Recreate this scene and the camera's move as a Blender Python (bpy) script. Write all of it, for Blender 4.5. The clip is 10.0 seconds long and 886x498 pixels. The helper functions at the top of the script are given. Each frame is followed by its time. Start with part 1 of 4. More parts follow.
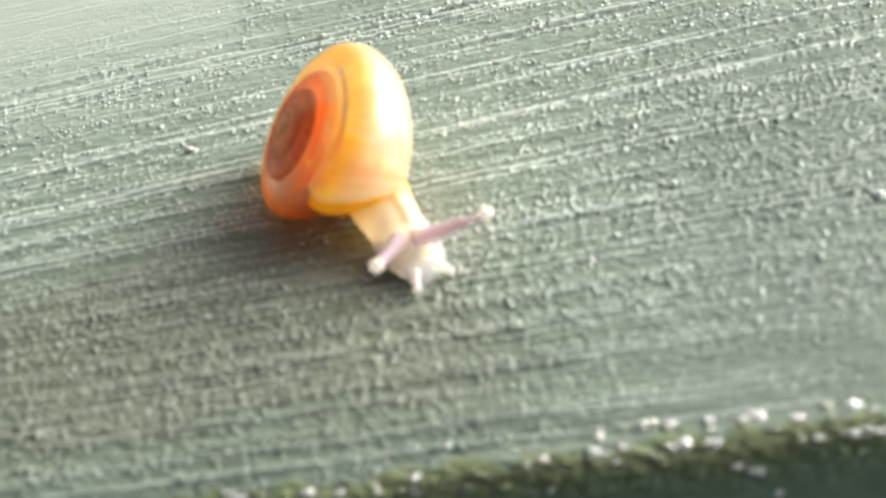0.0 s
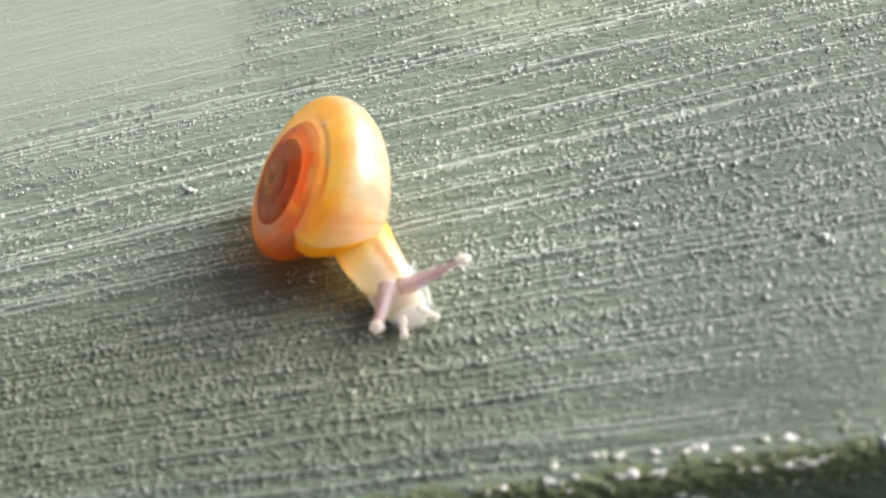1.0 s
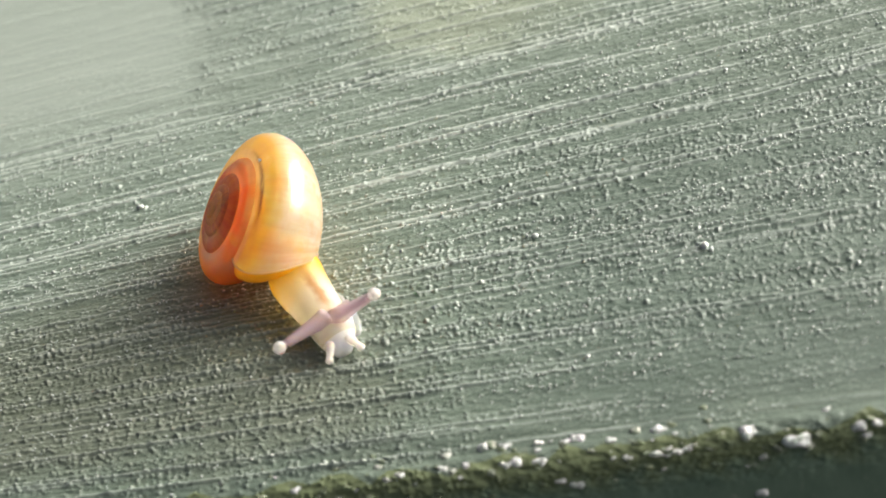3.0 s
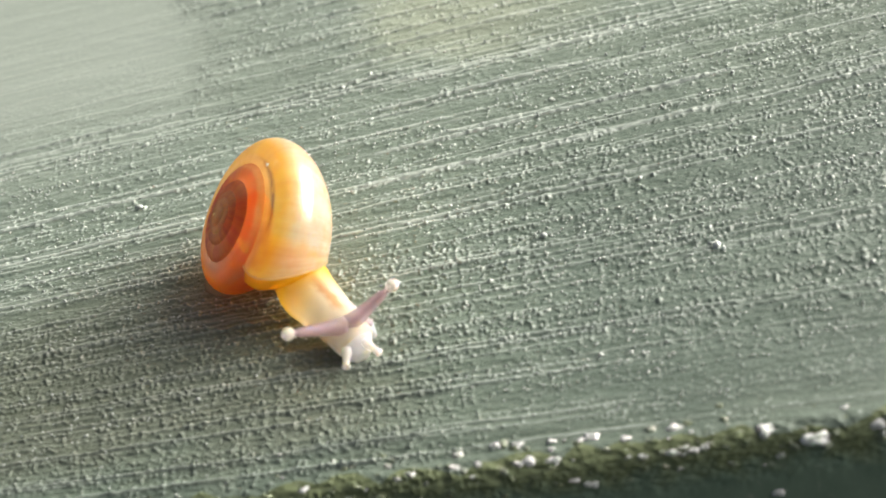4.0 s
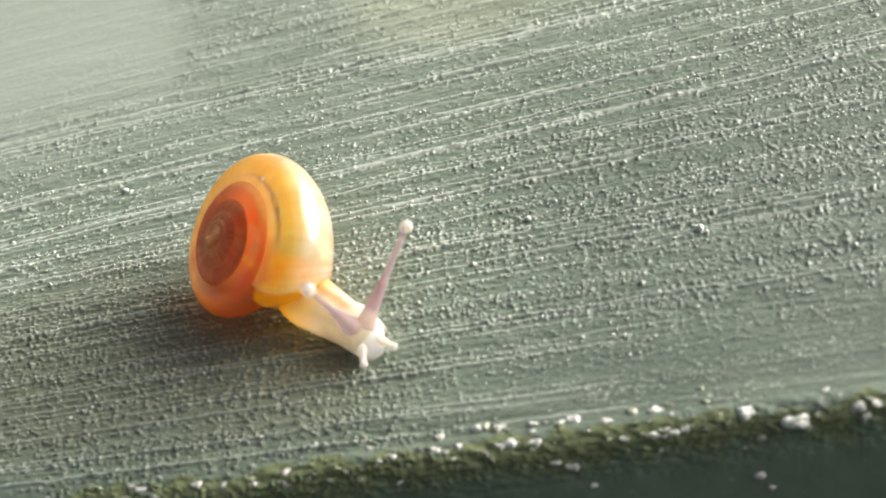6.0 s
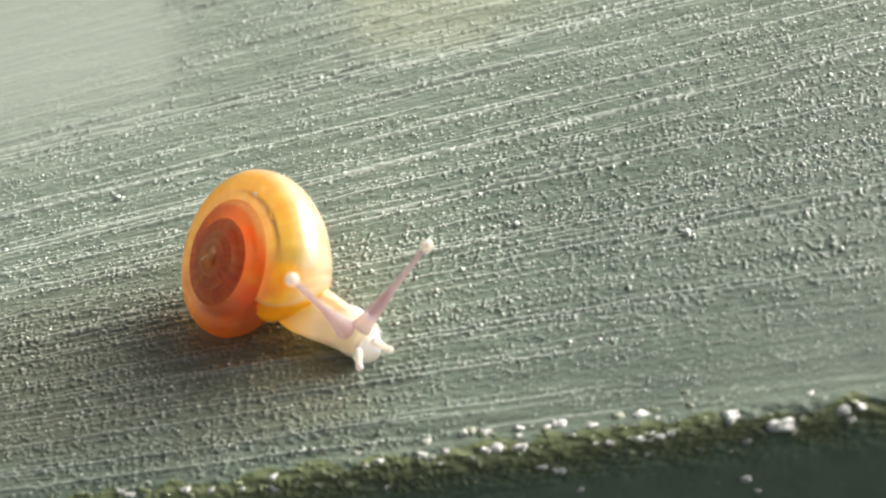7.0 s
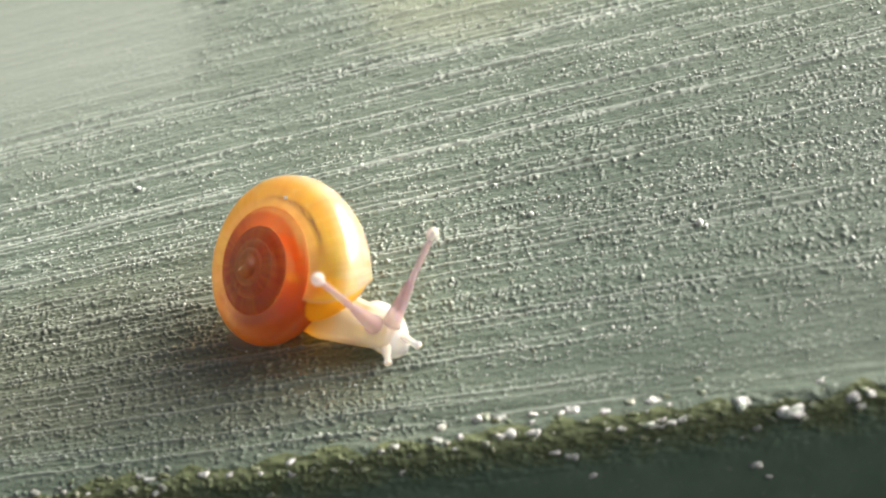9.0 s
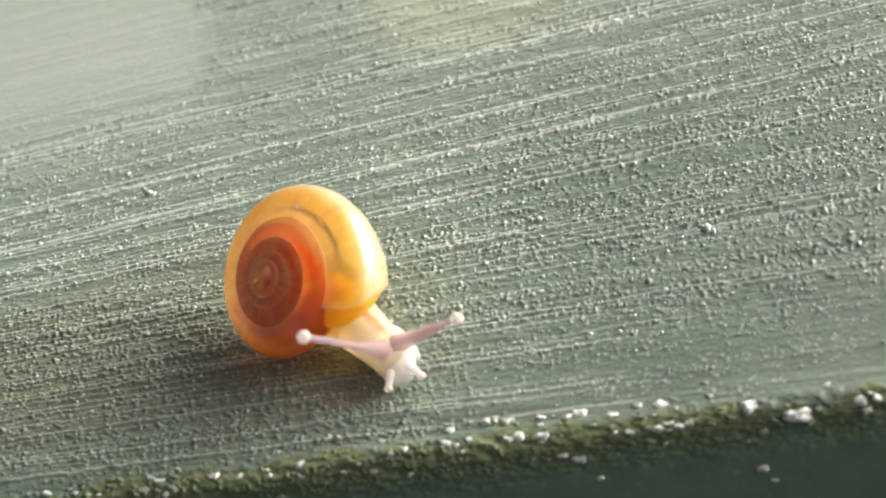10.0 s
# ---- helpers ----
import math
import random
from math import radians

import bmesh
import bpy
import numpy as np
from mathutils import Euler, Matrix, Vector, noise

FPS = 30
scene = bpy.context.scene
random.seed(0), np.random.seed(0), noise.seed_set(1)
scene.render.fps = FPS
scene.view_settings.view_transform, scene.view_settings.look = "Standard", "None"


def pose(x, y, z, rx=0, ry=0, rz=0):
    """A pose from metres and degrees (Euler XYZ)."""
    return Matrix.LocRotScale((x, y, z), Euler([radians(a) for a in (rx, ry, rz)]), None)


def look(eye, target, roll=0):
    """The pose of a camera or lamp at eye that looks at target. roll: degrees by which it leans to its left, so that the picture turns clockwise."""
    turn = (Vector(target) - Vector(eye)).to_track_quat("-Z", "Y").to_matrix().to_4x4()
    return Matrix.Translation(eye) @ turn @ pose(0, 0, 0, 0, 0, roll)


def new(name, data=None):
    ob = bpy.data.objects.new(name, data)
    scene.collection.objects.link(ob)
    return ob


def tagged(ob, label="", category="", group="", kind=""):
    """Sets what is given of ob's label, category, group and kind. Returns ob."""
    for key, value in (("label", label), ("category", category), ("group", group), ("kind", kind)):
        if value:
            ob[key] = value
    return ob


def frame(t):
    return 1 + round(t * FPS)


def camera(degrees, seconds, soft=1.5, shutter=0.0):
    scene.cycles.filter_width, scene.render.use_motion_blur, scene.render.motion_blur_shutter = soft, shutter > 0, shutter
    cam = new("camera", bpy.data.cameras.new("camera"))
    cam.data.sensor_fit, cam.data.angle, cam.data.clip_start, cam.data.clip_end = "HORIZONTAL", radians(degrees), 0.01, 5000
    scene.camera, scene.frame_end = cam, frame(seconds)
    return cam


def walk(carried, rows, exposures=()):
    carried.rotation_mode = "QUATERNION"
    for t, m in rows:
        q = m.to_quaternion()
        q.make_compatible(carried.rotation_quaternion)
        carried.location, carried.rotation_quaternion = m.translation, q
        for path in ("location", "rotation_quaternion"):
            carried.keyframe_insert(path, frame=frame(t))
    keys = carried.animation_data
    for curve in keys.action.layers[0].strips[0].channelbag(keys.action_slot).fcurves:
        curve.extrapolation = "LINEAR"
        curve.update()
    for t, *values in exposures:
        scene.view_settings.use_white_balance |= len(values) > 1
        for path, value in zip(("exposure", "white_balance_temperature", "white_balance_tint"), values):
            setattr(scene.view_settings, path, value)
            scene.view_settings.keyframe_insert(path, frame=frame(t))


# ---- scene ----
MM = 0.001

# ---- camera ----
cam = camera(28.0, 10.0, soft=1.6)
cam.data.dof.use_dof = True
cam.data.dof.focus_distance = 58.0 * MM
cam.data.dof.aperture_fstop = 86.0
PATH = [
    (0, (-0.00672, -0.03457, 0.03196), (-0.00296, 0.00634, -0.00610), -9.09),
    (0.2, (-0.00661, -0.03558, 0.03335), (-0.00298, 0.00576, -0.00426), -9.23),
    (0.3, (-0.00596, -0.03545, 0.03448), (-0.00270, 0.00551, -0.00358), -9.41),
    (0.5, (-0.00493, -0.03614, 0.03532), (-0.00307, 0.00475, -0.00290), -11.14),
    (0.7, (-0.00498, -0.03605, 0.03556), (-0.00243, 0.00487, -0.00259), -10.28),
    (1, (-0.00421, -0.03643, 0.03551), (-0.00246, 0.00424, -0.00294), -11.11),
    (1.2, (-0.00470, -0.03649, 0.03556), (-0.00223, 0.00405, -0.00300), -10.20),
    (1.5, (-0.00430, -0.03757, 0.03837), (-0.00232, 0.00296, -0.00022), -10.62),
    (1.7, (-0.00433, -0.03936, 0.03880), (-0.00172, 0.00143, 0.00051), -10.25),
    (2, (-0.00280, -0.03882, 0.03956), (-0.00164, 0.00186, 0.00110), -11.57),
    (2.2, (-0.00212, -0.03971, 0.03832), (-0.00111, 0.00130, 0.00019), -11.91),
    (2.5, (-0.00117, -0.03999, 0.03868), (-0.00095, 0.00105, 0.00058), -12.99),
    (2.8, (-0.00096, -0.04070, 0.03888), (-0.00068, 0.00036, 0.00080), -12.89),
    (3, (0.00057, -0.04063, 0.03854), (-0.00001, 0.00033, 0.00036), -13.90),
    (3.2, (-0.00016, -0.04069, 0.03815), (-0.00009, 0.00039, 0.00009), -13.36),
    (4.3, (-0.00122, -0.04050, 0.03676), (-0.00014, 0.00110, -0.00071), -12.08),
    (4.5, (-0.00062, -0.04027, 0.03637), (0.00059, 0.00118, -0.00127), -12.09),
    (5, (-0.00106, -0.04072, 0.03688), (0.00005, 0.00082, -0.00066), -12.05),
    (5.5, (-0.00065, -0.04130, 0.03770), (-0.00030, 0.00016, 0.00007), -12.75),
    (5.7, (-0.00062, -0.04093, 0.03704), (0.00009, 0.00051, -0.00061), -12.38),
    (6.8, (0.00010, -0.04110, 0.03710), (0.00036, 0.00001, -0.00019), -12.85),
    (7, (0.00015, -0.04120, 0.03715), (0.00051, 0.00037, -0.00037), -12.91),
    (7.5, (-0.00011, -0.04178, 0.03793), (-0.00036, -0.00024, 0.00037), -13.15),
    (8, (0.00000, -0.04173, 0.03757), (-0.00000, -0.00011, 0.00010), -13.01),
    (8.5, (0.00040, -0.04168, 0.03711), (0.00043, 0.00005, -0.00023), -13.10),
    (9, (0.00033, -0.04206, 0.03725), (-0.00004, -0.00029, -0.00004), -13.54),
    (9.5, (0.00026, -0.04213, 0.03787), (-0.00028, -0.00029, 0.00065), -13.56),
    (10, (0.00025, -0.04238, 0.03745), (-0.00028, -0.00044, 0.00035), -13.50),
]
walk(cam, [(t, look(eye, target, roll)) for t, eye, target, roll in PATH],
     exposures=[(0, 1.16, 6390, 10), (0.3, 0.98, 6390, 10), (1, 0.82, 6400, 10), (1.5, 0.88, 6400, 10), (2, 0.83, 6430, 10), (2.5, 0.78, 6460, 10), (3, 0.78, 6460, 10),
                (4.5, 0.81, 6540, 10), (7, 0.82, 6610, 10), (10, 0.83, 6640, 10)])

# ---- light: low soft sun behind the snail, hazy sky ----
SUN_AZ, SUN_EL = radians(74), radians(21.5)
world = bpy.data.worlds.new("sky")
scene.world = world
world.use_nodes = True
wn = world.node_tree.nodes
sky = wn.new("ShaderNodeTexSky")
sky.sky_type = "NISHITA"
sky.sun_disc = False
sky.sun_elevation, sky.sun_rotation = SUN_EL, SUN_AZ
sky.dust_density, sky.air_density, sky.ozone_density = 8.0, 0.10, 0.0
wn["Background"].inputs["Strength"].default_value = 0.15
world.node_tree.links.new(sky.outputs[0], wn["Background"].inputs["Color"])
sun = new("sun", bpy.data.lights.new("sun", "SUN"))
sun.data.energy, sun.data.angle, sun.data.color = 2.35, radians(58), (1.0, 0.985, 0.95)
toward = Vector((math.sin(SUN_AZ) * math.cos(SUN_EL), math.cos(SUN_AZ) * math.cos(SUN_EL), math.sin(SUN_EL)))
sun.matrix_world = look(toward * 2, (0, 0, 0))


# ---- material helpers ----
def nodes_of(name):
    m = bpy.data.materials.new(name)
    m.use_nodes = True
    t = m.node_tree
    return m, t, t.nodes["Principled BSDF"]


def node(t, kind, **inputs):
    n = t.nodes.new(kind)
    for key, value in inputs.items():
        n.inputs[key.replace("_", " ")].default_value = value
    return n


def ramp(t, source, stops):
    n = t.nodes.new("ShaderNodeValToRGB")
    while len(n.color_ramp.elements) < len(stops):
        n.color_ramp.elements.new(0.5)
    for e, (p, c) in zip(n.color_ramp.elements, stops):
        e.position, e.color = p, (*c, 1)
    t.links.new(source, n.inputs[0])
    return n.outputs[0]


def mix(t, fac, a, b, kind="MIX"):
    n = t.nodes.new("ShaderNodeMix")
    n.data_type, n.blend_type = "RGBA", kind
    for sock, v in ((n.inputs[0], fac), (n.inputs[6], a), (n.inputs[7], b)):
        if hasattr(v, "is_output"):
            t.links.new(v, sock)
        elif isinstance(v, tuple):
            sock.default_value = (*v, 1)
        else:
            sock.default_value = v
    return n.outputs[2]


def noise_of(t, vec, scale, detail=4.0, rough=0.55, stretch=None):
    if stretch:
        mp = t.nodes.new("ShaderNodeMapping")
        mp.inputs["Scale"].default_value = stretch
        t.links.new(vec, mp.inputs[0])
        vec = mp.outputs[0]
    n = node(t, "ShaderNodeTexNoise", Scale=scale, Detail=detail, Roughness=rough)
    t.links.new(vec, n.inputs["Vector"])
    return n.outputs["Fac"]


def bump_of(t, b, height, strength, distance):
    n = node(t, "ShaderNodeBump", Strength=strength, Distance=distance)
    t.links.new(height, n.inputs["Height"])
    t.links.new(n.outputs[0], b.inputs["Normal"])
    return n


def math_of(t, op, a, b=None, c=None):
    n = t.nodes.new("ShaderNodeMath")
    n.operation = op
    for sock, v in zip(n.inputs, (a, b, c)):
        if v is None:
            continue
        if hasattr(v, "is_output"):
            t.links.new(v, sock)
        else:
            sock.default_value = v
    return n.outputs[0]


# ---- materials ----
def leaf_upper():
    # the uv map holds millimetres along and across the veins
    m, t, b = nodes_of("leaf_upper")
    uv = t.nodes.new("ShaderNodeUVMap").outputs[0]
    sep = t.nodes.new("ShaderNodeSeparateXYZ")
    t.links.new(uv, sep.inputs[0])
    broad = noise_of(t, uv, 0.16, 4)
    streak = noise_of(t, uv, 1.0, 3, 0.6, (0.05, 2.4, 1))
    grain = noise_of(t, uv, 8.0, 3, 0.7)
    base = ramp(t, streak, [(0.3, (0.108, 0.152, 0.111)), (0.7, (0.154, 0.206, 0.160))])
    base = mix(t, ramp(t, broad, [(0.35, (0, 0, 0)), (0.7, (0.5, 0.5, 0.5))]), base, (0.174, 0.235, 0.188))
    base = mix(t, ramp(t, grain, [(0.55, (0, 0, 0)), (0.78, (0.6, 0.6, 0.6))]), base, (0.357, 0.420, 0.351))
    base = mix(t, ramp(t, grain, [(0.24, (0.6, 0.6, 0.6)), (0.42, (0, 0, 0))]), base, (0.069, 0.090, 0.062))
    # pale crests: wax, plus the light that ridges catch, put into the colour
    wax = t.nodes.new("ShaderNodeAttribute")
    wax.attribute_name = "wax"
    base = mix(t, math_of(t, "MULTIPLY", wax.outputs["Fac"], 0.76), base, (0.60, 0.69, 0.62))
    # a whitish patch that ends in an uneven edge, and a darker patch beside it
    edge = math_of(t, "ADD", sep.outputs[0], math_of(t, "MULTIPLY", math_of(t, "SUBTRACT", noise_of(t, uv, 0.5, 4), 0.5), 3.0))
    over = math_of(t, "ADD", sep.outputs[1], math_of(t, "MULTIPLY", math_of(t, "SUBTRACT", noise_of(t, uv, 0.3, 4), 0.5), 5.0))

    def between(value, lo, hi):
        n = t.nodes.new("ShaderNodeMapRange")
        n.interpolation_type = "SMOOTHSTEP"
        t.links.new(value, n.inputs[0])
        n.inputs[1].default_value, n.inputs[2].default_value = lo, hi
        return n.outputs[0]

    # right side darkened: the weaker light there is put into the colour
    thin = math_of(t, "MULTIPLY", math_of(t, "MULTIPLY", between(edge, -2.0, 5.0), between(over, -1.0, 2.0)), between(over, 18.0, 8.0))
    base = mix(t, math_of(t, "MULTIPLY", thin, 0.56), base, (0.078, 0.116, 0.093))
    # brownish darkening that puts the snail's broad soft shade into the leaf colour
    shade_tint = math_of(t, "MULTIPLY", math_of(t, "MULTIPLY", between(edge, -0.5, -5.0), between(over, 13.5, 7.0)), between(over, 0.0, 3.0))
    base = mix(t, math_of(t, "MULTIPLY", shade_tint, 0.36), base, (0.118, 0.112, 0.066))
    # paler towards the upper left: the sheen of the light put into the colour
    sheen_grad = math_of(t, "MULTIPLY", between(over, 8.0, 26.0), between(edge, 17.0, -8.0))
    base = mix(t, math_of(t, "MULTIPLY", sheen_grad, 0.36), base, (0.325, 0.396, 0.340))
    # whitish patch of the smoother stretch, with its bright haze put into the colour
    pale_patch = math_of(t, "MULTIPLY", between(edge, -4.8, -9.4), between(over, 15.0, 24.0))
    base = mix(t, math_of(t, "MULTIPLY", pale_patch, 0.65), base, (0.332, 0.392, 0.338))
    darker_patch = math_of(t, "MULTIPLY", math_of(t, "MULTIPLY", between(edge, -8.0, -7.0), between(edge, -0.5, -4.5)), between(over, 17.0, 20.0))
    base = mix(t, math_of(t, "MULTIPLY", darker_patch, 0.12), base, (0.145, 0.170, 0.138))
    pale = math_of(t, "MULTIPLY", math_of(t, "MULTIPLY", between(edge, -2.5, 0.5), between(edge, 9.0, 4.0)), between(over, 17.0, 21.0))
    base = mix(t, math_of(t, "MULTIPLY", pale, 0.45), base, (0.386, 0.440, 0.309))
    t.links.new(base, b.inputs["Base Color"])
    t.links.new(math_of(t, "MULTIPLY_ADD", wax.outputs["Fac"], -0.16, 0.40), b.inputs["Roughness"])
    b.inputs["Specular IOR Level"].default_value = 0.55
    fine = noise_of(t, uv, 11.0, 3, 0.75)
    bump_of(t, b, fine, 0.45, 0.00005)
    return m


def leaf_side():
    m, t, b = nodes_of("leaf_side")
    uv = t.nodes.new("ShaderNodeUVMap").outputs[0]
    sep = t.nodes.new("ShaderNodeSeparateXYZ")
    t.links.new(uv, sep.inputs[0])
    base = ramp(t, noise_of(t, uv, 0.6, 4), [(0.3, (0.125, 0.195, 0.14)), (0.7, (0.17, 0.25, 0.18))])
    olive = math_of(t, "MULTIPLY_ADD", sep.outputs[1], 0.7, math_of(t, "MULTIPLY_ADD", noise_of(t, uv, 0.9, 4), 1.6, 0.75))
    base = mix(t, ramp(t, olive, [(0.3, (0, 0, 0)), (0.9, (0.9, 0.9, 0.9))]), base, (0.15, 0.185, 0.09))
    base = mix(t, ramp(t, noise_of(t, uv, 3.0, 3), [(0.62, (0, 0, 0)), (0.75, (0.5, 0.5, 0.5))]), base, (0.33, 0.37, 0.29))
    t.links.new(base, b.inputs["Base Color"])
    b.inputs["Roughness"].default_value = 0.45
    b.inputs["Specular IOR Level"].default_value = 0.35
    bump_of(t, b, noise_of(t, uv, 1.6, 3), 0.2, 0.00008)
    return m


def ground_stuff():
    m, t, b = nodes_of("dark_ground")
    co = t.nodes.new("ShaderNodeTexCoord").outputs["Object"]
    base = ramp(t, noise_of(t, co, 60.0, 6), [(0.3, (0.018, 0.03, 0.022)), (0.7, (0.05, 0.07, 0.045))])
    t.links.new(base, b.inputs["Base Color"])
    b.inputs["Roughness"].default_value = 0.8
    bump_of(t, b, noise_of(t, co, 300.0, 5), 0.6, 0.001)
    return m


def tooth_stuff():
    m, t, b = nodes_of("margin_wax")
    rnd = t.nodes.new("ShaderNodeObjectInfo").outputs["Random"]
    base = ramp(t, rnd, [(0.0, (0.22, 0.27, 0.15)), (0.45, (0.30, 0.36, 0.24)), (0.75, (0.40, 0.46, 0.36)), (1.0, (0.72, 0.77, 0.72))])
    t.links.new(base, b.inputs["Base Color"])
    b.inputs["Roughness"].default_value = 0.13
    b.inputs["Transmission Weight"].default_value = 0.35
    b.inputs["Subsurface Weight"].default_value = 0.4
    b.inputs["Subsurface Scale"].default_value = 0.0002
    b.inputs["Subsurface Radius"].default_value = (0.8, 1.0, 0.8)
    co = t.nodes.new("ShaderNodeTexCoord").outputs["Object"]
    bump_of(t, b, noise_of(t, co, 9000.0, 3), 0.4, 0.00005)
    return m


def white_wax():
    m, t, b = nodes_of("white_wax")
    co = t.nodes.new("ShaderNodeTexCoord").outputs["Object"]
    # lumps whitened so that the glints on them are in the colour
    base = ramp(t, noise_of(t, co, 7000.0, 3), [(0.36, (0.34, 0.40, 0.34)), (0.60, (0.76, 0.81, 0.79))])
    t.links.new(base, b.inputs["Base Color"])
    b.inputs["Roughness"].default_value = 0.18
    b.inputs["Subsurface Weight"].default_value = 0.7
    b.inputs["Subsurface Scale"].default_value = 0.0003
    b.inputs["Subsurface Radius"].default_value = (0.9, 1.0, 0.9)
    bump_of(t, b, noise_of(t, co, 9000.0, 3), 0.5, 0.00005)
    return m


def fleck_stuff():
    m, t, b = nodes_of("wax_fleck")
    rnd = t.nodes.new("ShaderNodeNewGeometry").outputs["Random Per Island"]
    # pale grains, whose sparkle is partly put into this base colour
    base = ramp(t, rnd, [(0.0, (0.35, 0.41, 0.37)), (1.0, (0.72, 0.78, 0.74))])
    t.links.new(base, b.inputs["Base Color"])
    b.inputs["Roughness"].default_value = 0.25
    return m


def shell_stuff():
    # uv: u counts turns back from the lip (0) towards the apex, v runs round the tube
    m, t, b = nodes_of("amber_shell")
    sep = t.nodes.new("ShaderNodeSeparateXYZ")
    uvm = t.nodes.new("ShaderNodeUVMap").outputs[0]
    t.links.new(uvm, sep.inputs[0])
    u, v = sep.outputs[0], sep.outputs[1]
    co = t.nodes.new("ShaderNodeTexCoord").outputs["Object"]
    wob = math_of(t, "SUBTRACT", noise_of(t, co, 900.0, 3), 0.5)
    uu = math_of(t, "MULTIPLY_ADD", wob, 0.2, u)
    # v folded so that it runs smoothly through the outer edge of the tube
    vf = math_of(t, "SUBTRACT", math_of(t, "FRACT", math_of(t, "ADD", v, 0.5)), 0.5)
    vv = math_of(t, "MULTIPLY_ADD", wob, 0.02, vf)

    def step(value, lo, hi):
        n = t.nodes.new("ShaderNodeMapRange")
        n.interpolation_type = "SMOOTHSTEP"
        t.links.new(value, n.inputs[0])
        n.inputs[1].default_value, n.inputs[2].default_value = lo, hi
        return n.outputs[0]

    def band(value, lo, mid, hi):
        return math_of(t, "MULTIPLY", step(value, lo, mid), step(value, hi, mid))

    def both_of(a, b_):
        return math_of(t, "MULTIPLY", a, b_)

    stops = [(0.0, (1.0, 0.80, 0.12)), (0.10, (1.0, 0.70, 0.035)), (0.22, (0.98, 0.54, 0.01)), (0.36, (0.97, 0.56, 0.05)), (0.58, (0.96, 0.56, 0.17)),
             (0.72, (0.88, 0.30, 0.01)), (0.98, (0.74, 0.14, 0.001)), (1.06, (0.95, 0.18, 0.001)), (1.22, (1.0, 0.19, 0.001)), (1.34, (0.58, 0.11, 0.014)),
             (1.46, (0.36, 0.065, 0.03)), (1.70, (0.33, 0.06, 0.045)), (1.96, (0.35, 0.07, 0.035)), (2.12, (0.42, 0.08, 0.02)), (2.34, (0.34, 0.07, 0.035)),
             (2.6, (0.29, 0.065, 0.045)), (3.0, (0.29, 0.075, 0.04)), (3.4, (0.32, 0.11, 0.06)), (4.4, (0.36, 0.16, 0.09))]
    base = ramp(t, math_of(t, "DIVIDE", uu, 5.0), [(k / 5.0, c) for k, c in stops])
    # the outer wall is paler on its flank, where a highlight is put into the colour, and in a thin seam beside each
    # join
    last = step(uu, 0.75, 0.5)
    base = mix(t, both_of(both_of(step(vv, 0.05, -0.06), last), 0.92), base, (1.0, 0.96, 0.80))
    base = mix(t, both_of(both_of(step(vv, 0.09, 0.12), step(uu, 0.66, 0.45)), 0.75), base, (0.97, 0.58, 0.18))
    # the inner whorl shows darkly through the last one beside the join
    base = mix(t, both_of(both_of(step(vv, 0.07, 0.12), band(uu, 0.55, 0.78, 1.02)), 0.8), base, (0.42, 0.13, 0.06))
    base = mix(t, both_of(both_of(step(vv, 0.075, 0.04), band(uu, 0.98, 1.15, 1.45)), 0.85), base, (0.97, 0.55, 0.16))
    # growth lines and soft blotches
    grow = noise_of(t, uvm, 1.0, 3, 0.6, (34.0, 1.5, 1))
    base = mix(t, ramp(t, grow, [(0.42, (0, 0, 0)), (0.75, (0.35, 0.35, 0.35))]), base, (0.62, 0.24, 0.02))
    blotch = noise_of(t, co, 1500.0, 3, 0.55)
    base = mix(t, both_of(ramp(t, blotch, [(0.50, (0, 0, 0)), (0.70, (0.28, 0.28, 0.28))]), last), base, (0.93, 0.42, 0.01))
    base = mix(t, both_of(ramp(t, blotch, [(0.30, (0.5, 0.5, 0.5)), (0.46, (0, 0, 0))]), last), base, (1.0, 0.72, 0.16))
    # a broken brown streak along the last whorl and a stain behind the lip
    fine = noise_of(t, uvm, 1.0, 3, 0.6, (26.0, 90.0, 1))
    broken = ramp(t, fine, [(0.36, (0, 0, 0)), (0.58, (1, 1, 1))])
    vs = math_of(t, "MULTIPLY_ADD", math_of(t, "SUBTRACT", fine, 0.5), 0.012, math_of(t, "MULTIPLY_ADD", u, -0.14, math_of(t, "ADD", vf, 0.032)))
    line = both_of(both_of(band(vs, 0.086, 0.105, 0.124), band(u, 0.04, 0.13, 0.36)), math_of(t, "MULTIPLY_ADD", broken, 0.75, 0.3))
    base = mix(t, math_of(t, "MINIMUM", math_of(t, "MULTIPLY", line, 1.15), 0.9), base, (0.20, 0.06, 0.006))
    stain = both_of(band(vv, 0.03, 0.10, 0.17), band(uu, -0.02, 0.04, 0.11))
    base = mix(t, both_of(stain, 0.6), base, (0.60, 0.20, 0.015))
    t.links.new(base, b.inputs["Base Color"])
    b.inputs["Roughness"].default_value = 0.3
    b.inputs["Specular IOR Level"].default_value = 0.0
    b.inputs["Subsurface Weight"].default_value = 0.8
    b.inputs["Subsurface Radius"].default_value = (1.0, 0.5, 0.2)
    b.inputs["Subsurface Scale"].default_value = 0.0005
    spiral = noise_of(t, uvm, 1.0, 2, 0.5, (3.0, 46.0, 1))
    uneven = math_of(t, "MULTIPLY_ADD", spiral, 1.6, math_of(t, "MULTIPLY_ADD", noise_of(t, co, 700.0, 2), 3.0, grow))
    bump_of(t, b, uneven, 0.28, 0.00004)
    normal = b.inputs["Normal"].links[0].from_socket
    # light passes through the thin wall
    glow = t.nodes.new("ShaderNodeBsdfTranslucent")
    t.links.new(base, glow.inputs[0])
    wall = t.nodes.new("ShaderNodeMixShader")
